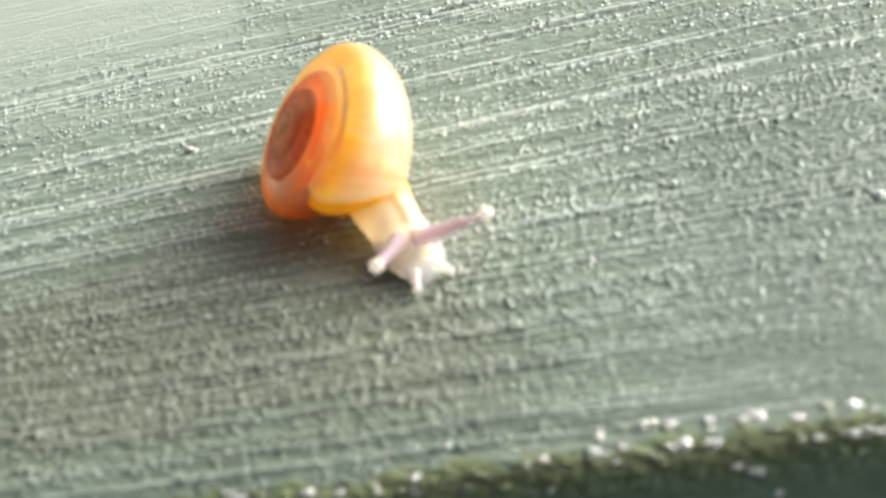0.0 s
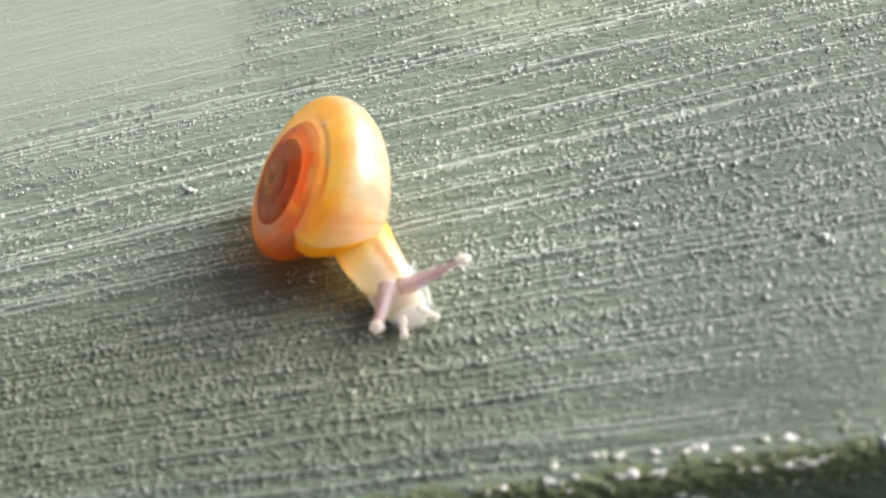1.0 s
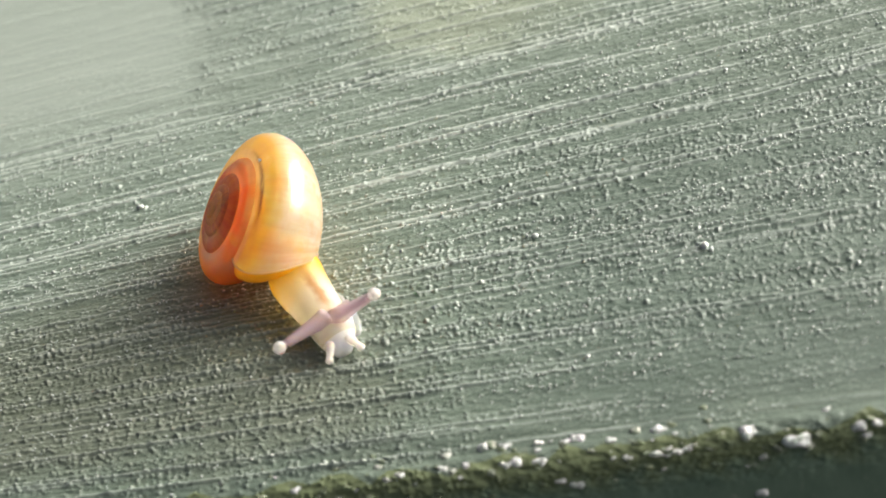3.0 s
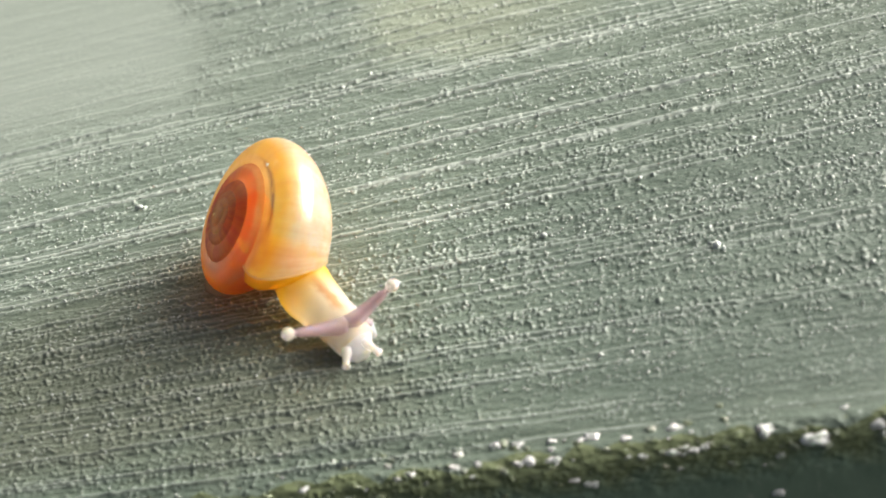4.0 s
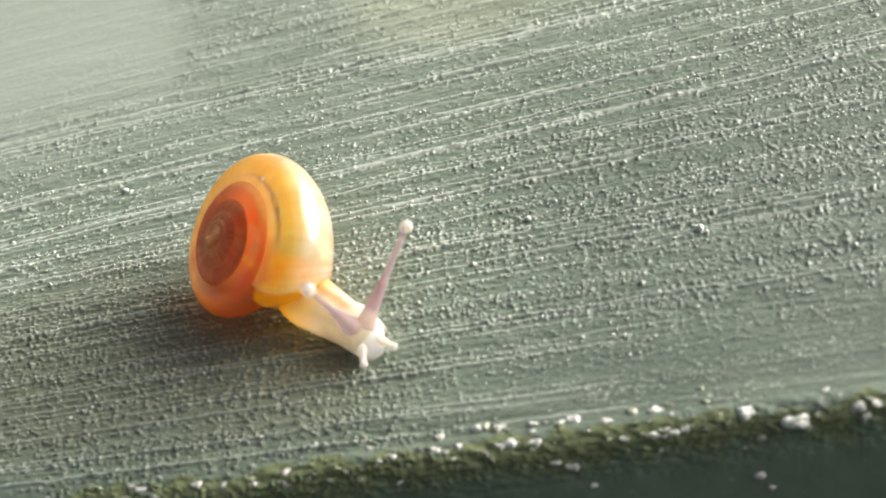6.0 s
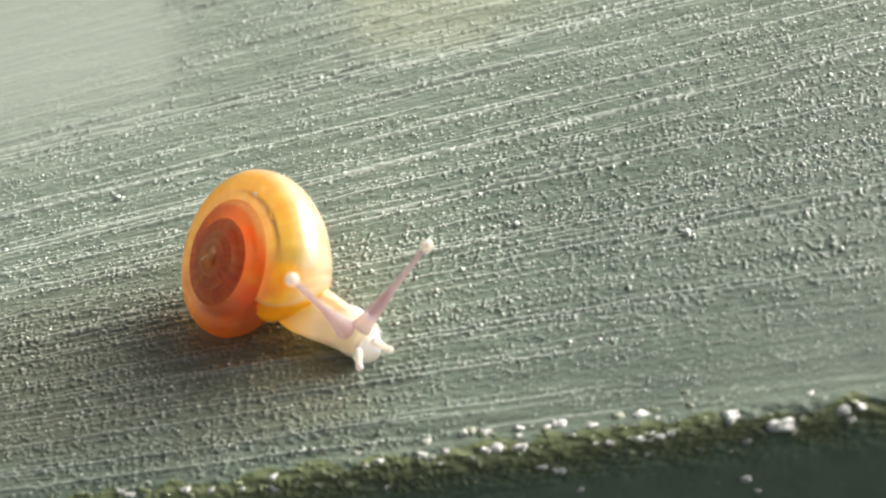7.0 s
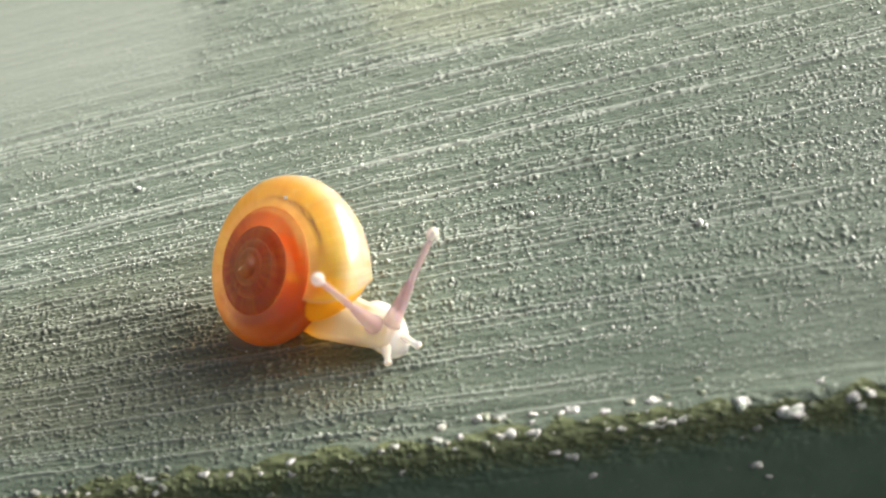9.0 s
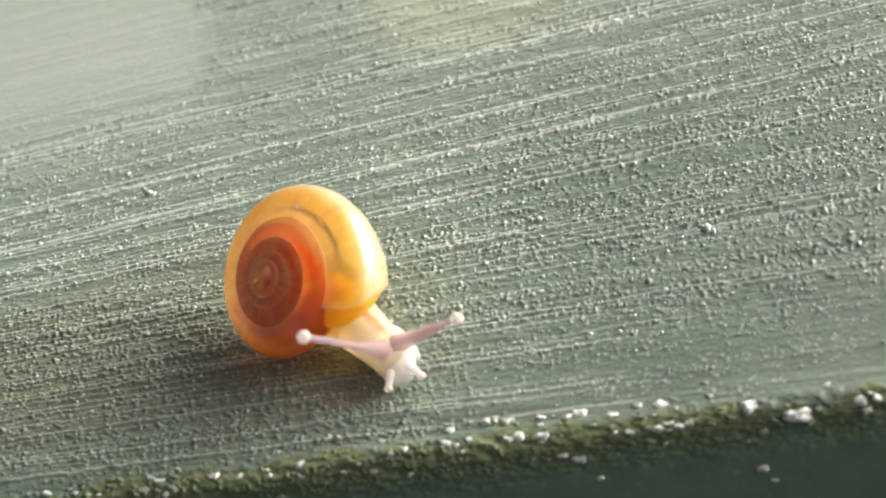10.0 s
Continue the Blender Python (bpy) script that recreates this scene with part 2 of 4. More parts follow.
    t.links.new(ramp(t, math_of(t, "DIVIDE", uu, 5.0), [(0.0, (0.6, 0.6, 0.6)), (0.27, (0.62, 0.62, 0.62)), (0.33, (0.38, 0.38, 0.38))]), wall.inputs[0])
    t.links.new(b.outputs[0], wall.inputs[1])
    t.links.new(glow.outputs[0], wall.inputs[2])
    clear = t.nodes.new("ShaderNodeBsdfTransparent")
    t.links.new(mix(t, 0.5, base, (1.0, 0.90, 0.64)), clear.inputs[0])
    both = t.nodes.new("ShaderNodeMixShader")
    t.links.new(ramp(t, math_of(t, "DIVIDE", uu, 5.0), [(0.0, (0.60, 0.60, 0.60)), (0.2, (0.64, 0.64, 0.64)), (0.30, (0.84, 0.84, 0.84))]), both.inputs[0])
    t.links.new(clear.outputs[0], both.inputs[1])
    t.links.new(wall.outputs[0], both.inputs[2])
    # wet gloss over the whole wall
    gloss = t.nodes.new("ShaderNodeBsdfGlossy")
    gloss.inputs["Roughness"].default_value = 0.07
    t.links.new(normal, gloss.inputs["Normal"])
    facing = node(t, "ShaderNodeLayerWeight", Blend=0.5).outputs["Facing"]
    fres = math_of(t, "MULTIPLY_ADD", math_of(t, "POWER", facing, 3.2), 0.38, 0.085)
    # the worn spire is duller
    fres = both_of(fres, math_of(t, "MULTIPLY_ADD", step(uu, 1.25, 1.5), -0.6, 1.0))
    wet = t.nodes.new("ShaderNodeMixShader")
    t.links.new(fres, wet.inputs[0])
    t.links.new(both.outputs[0], wet.inputs[1])
    t.links.new(gloss.outputs[0], wet.inputs[2])
    # and a faint broad sheen of the fine growth lines
    sheen = t.nodes.new("ShaderNodeBsdfGlossy")
    sheen.inputs["Roughness"].default_value = 0.26
    t.links.new(normal, sheen.inputs["Normal"])
    out = t.nodes.new("ShaderNodeMixShader")
    out.inputs[0].default_value = 0.018
    t.links.new(wet.outputs[0], out.inputs[1])
    t.links.new(sheen.outputs[0], out.inputs[2])
    t.links.new(out.outputs[0], t.nodes["Material Output"].inputs[0])
    return m


def flesh(name, colour, scale, rough=0.25, rear=None, clear=0.0):
    m, t, b = nodes_of(name)
    co = t.nodes.new("ShaderNodeTexCoord").outputs["Object"]
    n = noise_of(t, co, 2500.0, 4)
    base = mix(t, n, colour, tuple(c * 0.82 for c in colour))
    if rear:
        sep = t.nodes.new("ShaderNodeSeparateXYZ")
        t.links.new(co, sep.inputs[0])
        where = math_of(t, "MULTIPLY_ADD", sep.outputs[0], 720.0, math_of(t, "MULTIPLY_ADD", n, 0.3, 1.46))
        base = mix(t, ramp(t, where, [(0.0, (0, 0, 0)), (0.75, (1, 1, 1))]), rear, base)
        # a tan gut line shows through along the back
        side = math_of(t, "ABSOLUTE", math_of(t, "MULTIPLY_ADD", sep.outputs[1], 1000.0, math_of(t, "MULTIPLY_ADD", n, 0.3, -0.33)))
        gut = math_of(t, "MULTIPLY", ramp(t, side, [(0.05, (0.85, 0.85, 0.85)), (0.24, (0, 0, 0))]), ramp(t, math_of(t, "MULTIPLY_ADD", sep.outputs[0], 400.0, 1.0), [(0.1, (0, 0, 0)), (0.4, (1, 1, 1)), (0.75, (1, 1, 1)), (0.95, (0, 0, 0))]))
        base = mix(t, gut, base, (0.56, 0.32, 0.16))
    t.links.new(base, b.inputs["Base Color"])
    b.inputs["Roughness"].default_value = rough
    b.inputs["Subsurface Weight"].default_value = 0.9
    b.inputs["Subsurface Radius"].default_value = (1.0, 0.8, 0.5)
    b.inputs["Subsurface Scale"].default_value = scale
    b.inputs["Coat Weight"].default_value = 0.3
    bump_of(t, b, noise_of(t, co, 9000.0, 3), 0.35, 0.00004)
    glow = t.nodes.new("ShaderNodeBsdfTranslucent")
    t.links.new(base, glow.inputs[0])
    soft = t.nodes.new("ShaderNodeMixShader")
    soft.inputs[0].default_value = 0.55
    t.links.new(b.outputs[0], soft.inputs[1])
    t.links.new(glow.outputs[0], soft.inputs[2])
    t.links.new(soft.outputs[0], t.nodes["Material Output"].inputs[0])
    if clear:
        through_it = t.nodes.new("ShaderNodeBsdfTransparent")
        through_it.inputs[0].default_value = (1.0, 0.87, 0.62, 1) if rear else (*(0.5 + 0.5 * c for c in colour), 1)
        both = t.nodes.new("ShaderNodeMixShader")
        both.inputs[0].default_value = 1 - clear
        t.links.new(through_it.outputs[0], both.inputs[1])
        t.links.new(soft.outputs[0], both.inputs[2])
        t.links.new(both.outputs[0], t.nodes["Material Output"].inputs[0])
    return m


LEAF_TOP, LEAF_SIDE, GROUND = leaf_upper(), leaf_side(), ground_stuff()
TOOTH, WHITE, FLECK, SHELL = tooth_stuff(), white_wax(), fleck_stuff(), shell_stuff()
BODY = flesh("pale_flesh", (0.97, 0.95, 0.84), 0.0014, 0.22, (0.98, 0.70, 0.08), 0.32)
FOOT = flesh("foot_flesh", (0.84, 0.66, 0.34), 0.0008, 0.25, None, 0.45)
HEAD = flesh("white_flesh", (0.96, 0.98, 0.98), 0.0016, 0.15, None, 0.08)
COLLAR = flesh("yellow_mantle", (0.98, 0.68, 0.06), 0.0006, 0.2, None, 0.25)
RIM = flesh("lip_edge", (0.97, 0.80, 0.42), 0.0004, 0.2, None, 0.4)
FILM = flesh("clear_film", (0.80, 0.80, 0.74), 0.0003, 0.15, None, 0.72)
SKIRT = flesh("wet_skirt", (0.94, 0.96, 0.96), 0.0003, 0.12, None, 0.52)
VISCERA = flesh("orange_viscera", (0.96, 0.34, 0.05), 0.0004, 0.25, None, 0.5)
STALK = flesh("mauve_flesh", (0.74, 0.63, 0.67), 0.0004, 0.2, None, 0.52)
EYE = flesh("clear_tip", (0.92, 0.90, 0.86), 0.0003, 0.12, None, 0.25)


# ---- mesh helpers ----
def part(name, bm, material, parent, label=""):
    me = bpy.data.meshes.new(name)
    for v in bm.verts:
        v.co *= MM
    bm.to_mesh(me)
    bm.free()
    me.materials.append(material)
    for p in me.polygons:
        p.use_smooth = True
    ob = new(name, me)
    ob.parent = parent
    return tagged(ob, label)


def grid_mesh(name, co, nu, nv, uv=None, close_v=False):
    # co: nu x nv points in millimetres
    me = bpy.data.meshes.new(name)
    me.vertices.add(nu * nv)
    me.vertices.foreach_set("co", (np.asarray(co, np.float32).reshape(-1, 3) * MM).ravel())
    i, j = np.meshgrid(np.arange(nu - 1), np.arange(nv if close_v else nv - 1), indexing="ij")
    k = (j + 1) % nv
    quad = np.stack([i * nv + j, (i + 1) * nv + j, (i + 1) * nv + k, i * nv + k], -1).reshape(-1, 4)
    me.loops.add(quad.size)
    me.loops.foreach_set("vertex_index", quad.ravel().astype(np.int32))
    me.polygons.add(len(quad))
    me.polygons.foreach_set("loop_start", (np.arange(len(quad)) * 4).astype(np.int32))
    me.polygons.foreach_set("use_smooth", np.ones(len(quad), bool))
    if uv is not None:
        layer = me.uv_layers.new(name="UVMap")
        layer.data.foreach_set("uv", np.asarray(uv, np.float32).reshape(-1, 2)[quad.ravel()].ravel())
    me.update(calc_edges=True)
    return me


def rings_bm(rings, cap=True):
    # skin of closed rings of equal count
    bm = bmesh.new()
    made = [[bm.verts.new(p) for p in ring] for ring in rings]
    n = len(made[0])
    for a, b in zip(made, made[1:]):
        for i in range(n):
            bm.faces.new((a[i], a[(i + 1) % n], b[(i + 1) % n], b[i]))
    if cap:
        bm.faces.new(made[0][::-1])
        bm.faces.new(made[-1])
    bmesh.ops.recalc_face_normals(bm, faces=bm.faces)
    return bm


# ---- the leaf ----
rng = np.random.default_rng(5)


def smooth_noise(shape, cells, gen):
    # bilinear value noise in -1..1
    g = gen.uniform(-1, 1, (cells[0] + 2, cells[1] + 2))
    x = np.linspace(0, cells[0], shape[0])
    y = np.linspace(0, cells[1], shape[1])
    xi, yi = x.astype(int), y.astype(int)
    fx, fy = x - xi, y - yi
    fx, fy = (fx * fx * (3 - 2 * fx))[:, None], (fy * fy * (3 - 2 * fy))[None]
    a, b_ = g[np.ix_(xi, yi)], g[np.ix_(xi + 1, yi)]
    c, d = g[np.ix_(xi, yi + 1)], g[np.ix_(xi + 1, yi + 1)]
    return (a * (1 - fx) + b_ * fx) * (1 - fy) + (c * (1 - fx) + d * fx) * fy


def vein_slope(c):
    return np.interp(c, [0, 3, 8, 13, 60], [-0.135, -0.11, -0.045, 0.01, 0.02])


EDGE = -8.1


def sag(c):
    # the blade bends down towards its margin
    return 0.016 * np.clip(6.0 - c, 0, 7) ** 2


def on_leaf(x, c):
    # a place on the leaf's upper face: x along, c across from the margin
    return EDGE + c + vein_slope(c) * x + 1.1 * sag(c)


THREADS = []
STRONG = [(14.3, -2, 11.5, 0.12), (14.55, 0, 6, 0.08), (12.7, -3, 10.5, 0.11), (10.5, -2, 7.5, 0.10), (19.1, -16, -6.5, 0.14), (18.6, -16, -7, 0.09), (14.9, -16, -6, 0.10), (13.05, -16, -6, 0.10),
          (1.1, -16, 0, 0.10), (19.4, -3, 3, 0.09), (20.2, -2, 6, 0.09), (17.9, -1, 9, 0.08), (16.6, -2, 7, 0.09), (7.6, -14, -6.5, 0.10), (6.7, 5, 14, 0.10), (9.1, 9, 14, 0.09), (3.6, -14, -7, 0.09), (2.3, -15, -4, 0.09), (5.2, -15, -6, 0.10), (4.4, -14, -2, 0.09)]


def build_leaf():
    step = 0.041
    xs = np.concatenate([np.linspace(-150, -22, 40)[:-1], np.arange(-22, 22, step), np.linspace(22, 190, 50)])
    cs = np.concatenate([np.arange(-9.0, -2.0, 0.25), np.arange(-2.0, 32, step), np.linspace(32.0, 74, 24)])
    nx, nc = len(xs), len(cs)
    X, C = np.meshgrid(xs, cs, indexing="ij")
    ix, ic = np.where(np.abs(xs) < 22.001)[0], np.where((cs > -2.001) & (cs < 32.001))[0]
    H = np.zeros((nx, nc))
    sub = np.zeros((len(ix), len(ic)))
    cc, xx = cs[ic], xs[ix]
    # veins: raised threads of uneven spacing that fade in and out along the leaf
    pos, threads = 0.35, []
    while pos < 32:
        w = rng.uniform(0.036, 0.066)
        amp = rng.choice([0.018, 0.04, 0.07, 0.105], p=[0.22, 0.28, 0.28, 0.22])
        sel = np.abs(cc - pos) < 0.6
        wander = np.interp(xx, np.linspace(-22, 22, 60), rng.normal(0, 0.022, 60))
        fade = np.clip(np.interp(xx, np.linspace(-22, 22, 16), rng.uniform(-0.05, 1.4, 16)), 0, 1)
        fade = fade * np.interp(xx, np.linspace(-22, 22, 240), rng.uniform(0.55, 1.15, 240))
        off = (cc[sel][None] - pos - wander[:, None]) / w
        # a little steeper towards the margin
        prof = np.exp(-np.where(off < 0, 1.3 * off, 0.95 * off) ** 2)
        sub[:, sel] += amp * fade[:, None] * prof
        threads.append(pos)
        THREADS.append((pos, amp))
        pos += rng.choice([rng.uniform(0.16, 0.32), rng.uniform(0.35, 0.8)])
    # the strongest ones: across, from, to, height
    for pos, x0, x1, amp in STRONG:
        w = rng.uniform(0.05, 0.07)
        sel = np.abs(cc - pos) < 0.6
        wander = np.interp(xx, np.linspace(-22, 22, 40), rng.normal(0, 0.02, 40))
        fade = np.clip((xx - x0) / 1.5, 0, 1) * np.clip((x1 - xx) / 2.0, 0, 1) * np.interp(xx, np.linspace(-22, 22, 300), rng.uniform(0.6, 1.15, 300))
        sub[:, sel] = np.maximum(sub[:, sel], amp * fade[:, None] * np.exp(-((cc[sel][None] - pos - wander[:, None]) / w) ** 2))
        THREADS.append((pos, amp))
    # faint where the grains are thickest and along the smooth strip by the margin
    quiet = np.clip((xx[:, None] - 1) / 4, 0, 1)
    sub *= 1 - 0.4 * quiet * np.clip((cc[None] - 3) / 2, 0, 1) * np.clip((11.5 - cc[None]) / 2, 0, 1)
    sub *= 1 - 0.85 * quiet * np.clip((3.6 - cc[None]) / 1.5, 0, 1)
    sub *= 1 + 0.45 * np.clip((cc[None] - 14.5) / 3, 0, 1) * np.clip((xx[:, None] + 7) / 2, 0, 1)
    veins = sub.copy()
    sub *= 0.9
    # papillae: fine grains, many of them strung along the veins
    n = 76000
    px, pc = rng.uniform(-21.8, 21.8, n), rng.uniform(-1.4, 31.8, n)
    strung = rng.uniform(0, 1, n) < 0.45
    near = np.array(threads)[rng.integers(0, len(threads), n)]
    pc = np.where(strung, near + rng.normal(0, 0.05, n) - 0.03, pc)
    keep = smooth_noise((440, 340), (26, 60), rng) + 0.5 * smooth_noise((440, 340), (90, 90), rng)
    dens = keep[((px + 22) / 44 * 439).astype(int), np.clip((pc + 2) / 34 * 339, 0, 339).astype(int)]
    dens = dens + 0.5 * np.clip((4 - px) / 6, 0, 1) * np.clip((11 - pc) / 4, 0, 1)
    dens = dens - 0.4 * np.clip((pc - 12.5) / 3, 0, 1) * np.clip((11 - px) / 4, 0, 1)
    ok = dens - np.clip((3.0 - pc) / 3.0, 0, 1) * 0.9 * np.clip((px + 3) / 5, 0, 1) > rng.uniform(-1.0, 0.7, n)
    px, pc = px[ok], pc[ok]
    rad = rng.uniform(0.036, 0.052, len(px)) + 0.025 * (rng.uniform(0, 1, len(px)) > 0.98)
    hgt = rad * rng.uniform(0.25, 1.4, len(px))
    gi, gj = ((px + 22) / step).round().astype(int), ((pc + 2) / step).round().astype(int)
    gran = np.zeros_like(sub)
    for di in range(-3, 4):
        for dj in range(-3, 4):
            a, b_ = gi + di, gj + dj
            good = (a >= 0) & (a < sub.shape[0]) & (b_ >= 0) & (b_ < sub.shape[1])
            d2 = ((xx[a[good]] - px[good]) ** 2 + (cc[b_[good]] - pc[good]) ** 2) / rad[good] ** 2
            np.maximum.at(gran, (a[good], b_[good]), hgt[good] * np.clip(1 - d2 / 1.6, 0, 1))
    rough = np.clip((xx[:, None] + 3) / 5, 0, 1) * np.clip((cc[None] - 1.5) / 3, 0, 1) * np.clip((15 - cc[None]) / 5, 0, 1)
    beads = gran.copy()
    # grains stand taller at lower left; wax paleness is cut there to imitate shade
    shaded = np.clip((4 - xx[:, None]) / 6, 0, 1) * np.clip((11 - cc[None]) / 4, 0, 1)
    gran *= 0.72 + 0.2 * rough + 0.75 * shaded
    sub += gran
    sub += 0.008 * rough * smooth_noise(sub.shape, (260, 420), rng)
    sub += 0.05 * smooth_noise(sub.shape, (12, 60), rng) + 0.02 * smooth_noise(sub.shape, (70, 260), rng)
    sub += 0.012 * smooth_noise(sub.shape, (300, 420), rng)
    sub *= 1 - (1 - np.interp(cc, [0.0, 1.5, 4.5], [0.5, 0.4, 1.0])[None]) * np.clip((xx[:, None] + 3) / 5, 0, 1)
    # smoother relief on the whitish stretch
    pale_patch = np.clip((-7.2 - xx[:, None] + 0.8 * smooth_noise(sub.shape, (20, 30), rng)) / 0.8, 0, 1) * np.clip((cc[None] - 18.0) / 4.0, 0, 1)
    sub *= 1 - 0.75 * pale_patch
    edge_fade = np.clip((22 - np.abs(xx)) / 2, 0, 1)[:, None] * np.clip((32 - cc) / 2, 0, 1)[None]
    H[np.ix_(ix, ic)] = sub * edge_fade
    # wax on vein and grain crests, also carrying their painted-in brightness
    wax = np.zeros((nx, nc), np.float32)
    wax[np.ix_(ix, ic)] = (1 - 0.55 * shaded) * np.clip(veins / 0.055, 0, 1) + (1.1 - 0.8 * shaded) * np.clip((beads - 0.012) / 0.03, 0, 1) ** 2
    # margin: the blade rolls over a rounded rim into a steep flank
    ragged = 0.6 * smooth_noise((nx, nc), (420, 420), rng) + smooth_noise((nx, nc), (170, 260), rng)
    Y = on_leaf(X, np.maximum(C, 0))
    Z = H - sag(np.maximum(C, 0))
    R = 0.75
    s = np.clip(-C, 0, None)
    ang = np.clip(s / R, 0, 1.35)
    past = np.clip(s - 1.35 * R, 0, None)
    rim = np.clip(s * 2, 0, 1) * np.clip(2.2 - s, 0, 1) * 0.035 * ragged
    Y = Y - np.sin(ang) * (R + H + rim) - past * 0.22
    Z = np.where(C < 0, -R - sag(0.0) + np.cos(ang) * (R + H + rim) - past * 0.97, Z)
    # far side: slight trough, falling away
    far = np.clip(C - 30, 0, None)
    Z = Z - 0.004 * far ** 2
    me = grid_mesh("blade", np.stack([X, Y, Z], -1), nx, nc, np.stack([X, C], -1))
    me.attributes.new("wax", "FLOAT", "POINT").data.foreach_set("value", np.clip(wax, 0, 1).ravel())
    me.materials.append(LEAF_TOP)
    me.materials.append(LEAF_SIDE)
    mid = 0.5 * (cs[1:] + cs[:-1])
    midx = 0.5 * (xs[1:] + xs[:-1])
    cut = -0.30 + 0.3 * np.interp(midx, np.linspace(-150, 190, 600), rng.uniform(-1, 1, 600))
    me.polygons.foreach_set("material_index", (mid[None] < cut[:, None]).astype(np.int32).ravel())
    leaf = new("leaf")
    tagged(leaf, "grey-green fleshy leaf with fine parallel veins and waxy grains", "leaf")
    blade = new("blade", me)
    blade.parent = leaf
    # underside, resting on the ground
    bm = bmesh.new()
    zb = float(Z[:, 0].mean())
    ring = [(-150, float(Y[0, 0]), zb), (190, float(Y[-1, 0]), zb), (190, float(Y[-1, -1]), float(Z[-1, -1])), (-150, float(Y[0, -1]), float(Z[0, -1]))]
    bm.faces.new([bm.verts.new(p) for p in ring])
    part("underside", bm, LEAF_SIDE, leaf)
    return leaf, zb


leaf, LEAF_BOTTOM = build_leaf()


def rim_place(x, s):
    # a place on the rolled rim, s millimetres past the margin
    R = 0.75
    a = min(max(s, 0) / R, 1.35)
    p = max(s - 1.35 * R, 0)
    return Vector((x, on_leaf(x, max(-s, 0)) - math.sin(a) * R - p * 0.22, (-R + math.cos(a) * R if s > 0 else 0) - p * 0.97 - float(sag(max(-s, 0)))))


def lump_bm(gen, r):
    # an uneven, flattened waxy grain, longer along the margin
    bm = bmesh.new()
    bmesh.ops.create_icosphere(bm, subdivisions=3, radius=r)
    off = Vector(gen.uniform(0, 50, 3))
    for v in bm.verts:
        n = v.co / r
        v.co *= 1 + 0.55 * noise.noise(n * 1.1 + off) + 0.22 * noise.noise(n * 2.9 + off)
        v.co.x *= 1.35
        v.co.z *= 0.7
    return bm


def build_teeth():
    gen = np.random.default_rng(11)
    kinds = []
    for k in range(9):
        me = bpy.data.meshes.new("margin_grain")
        bm = lump_bm(gen, 0.16 * MM)
        bm.to_mesh(me)
        bm.free()
        me.materials.append(TOOTH if k < 6 else WHITE)
        for p in me.polygons:
            p.use_smooth = True
        kinds.append(me)
    spots = [(-0.1, -0.3, 1.3), (0.5, -0.25, 1.1), (1.4, -0.2, 1.0), (2.6, -0.15, 1.7), (3.4, 0.05, 1.3), (4.9, -0.05, 1.6), (4.6, 0.65, 1.3), (7.2, 0.35, 1.9), (8.5, 0.75, 2.2),
             (1.8, 1.1, 1.0), (2.25, 1.3, 1.3), (0.6, 0.4, 1.3), (1.3, 0.45, 1.2), (7.6, 2.95, 0.6), (2.7, 2.1, 0.7), (7.3, 2.45, 1.0), (-5.7, 0.35, 1.0), (-3.2, 0.4, 0.9), (-9.9, 0.35, 0.9), (-8.3, 0.4, 0.9), (10.2, 0.6, 1.2), (10.7, 0.55, 1.1)]
    named = len(spots)
    for i in range(230):
        spots.append((gen.uniform(-15, 19), gen.normal(0.5, 0.42), gen.uniform(0.3, 1.0)))
    for k, (x, s, size) in enumerate(spots):
        white = k < named or gen.uniform() < 0.16
        g = new("margin_grain", kinds[6 + gen.integers(3) if white else gen.integers(6)])
        g.parent = leaf
        at = rim_place(x, s) * MM
        size *= 0.82
        at.z -= 0.05 * MM * size
        tip = -1.1 * min(max(s, 0) / 0.75, 1.3)
        g.matrix_basis = Matrix.LocRotScale(at, Euler((-tip + gen.uniform(-0.4, 0.4), gen.uniform(-0.4, 0.4), gen.uniform(-0.5, 0.3) + 3.14 * gen.integers(2))), Vector((size, size * gen.uniform(0.7, 1.1), size * gen.uniform(0.6, 1.0))))


build_teeth()


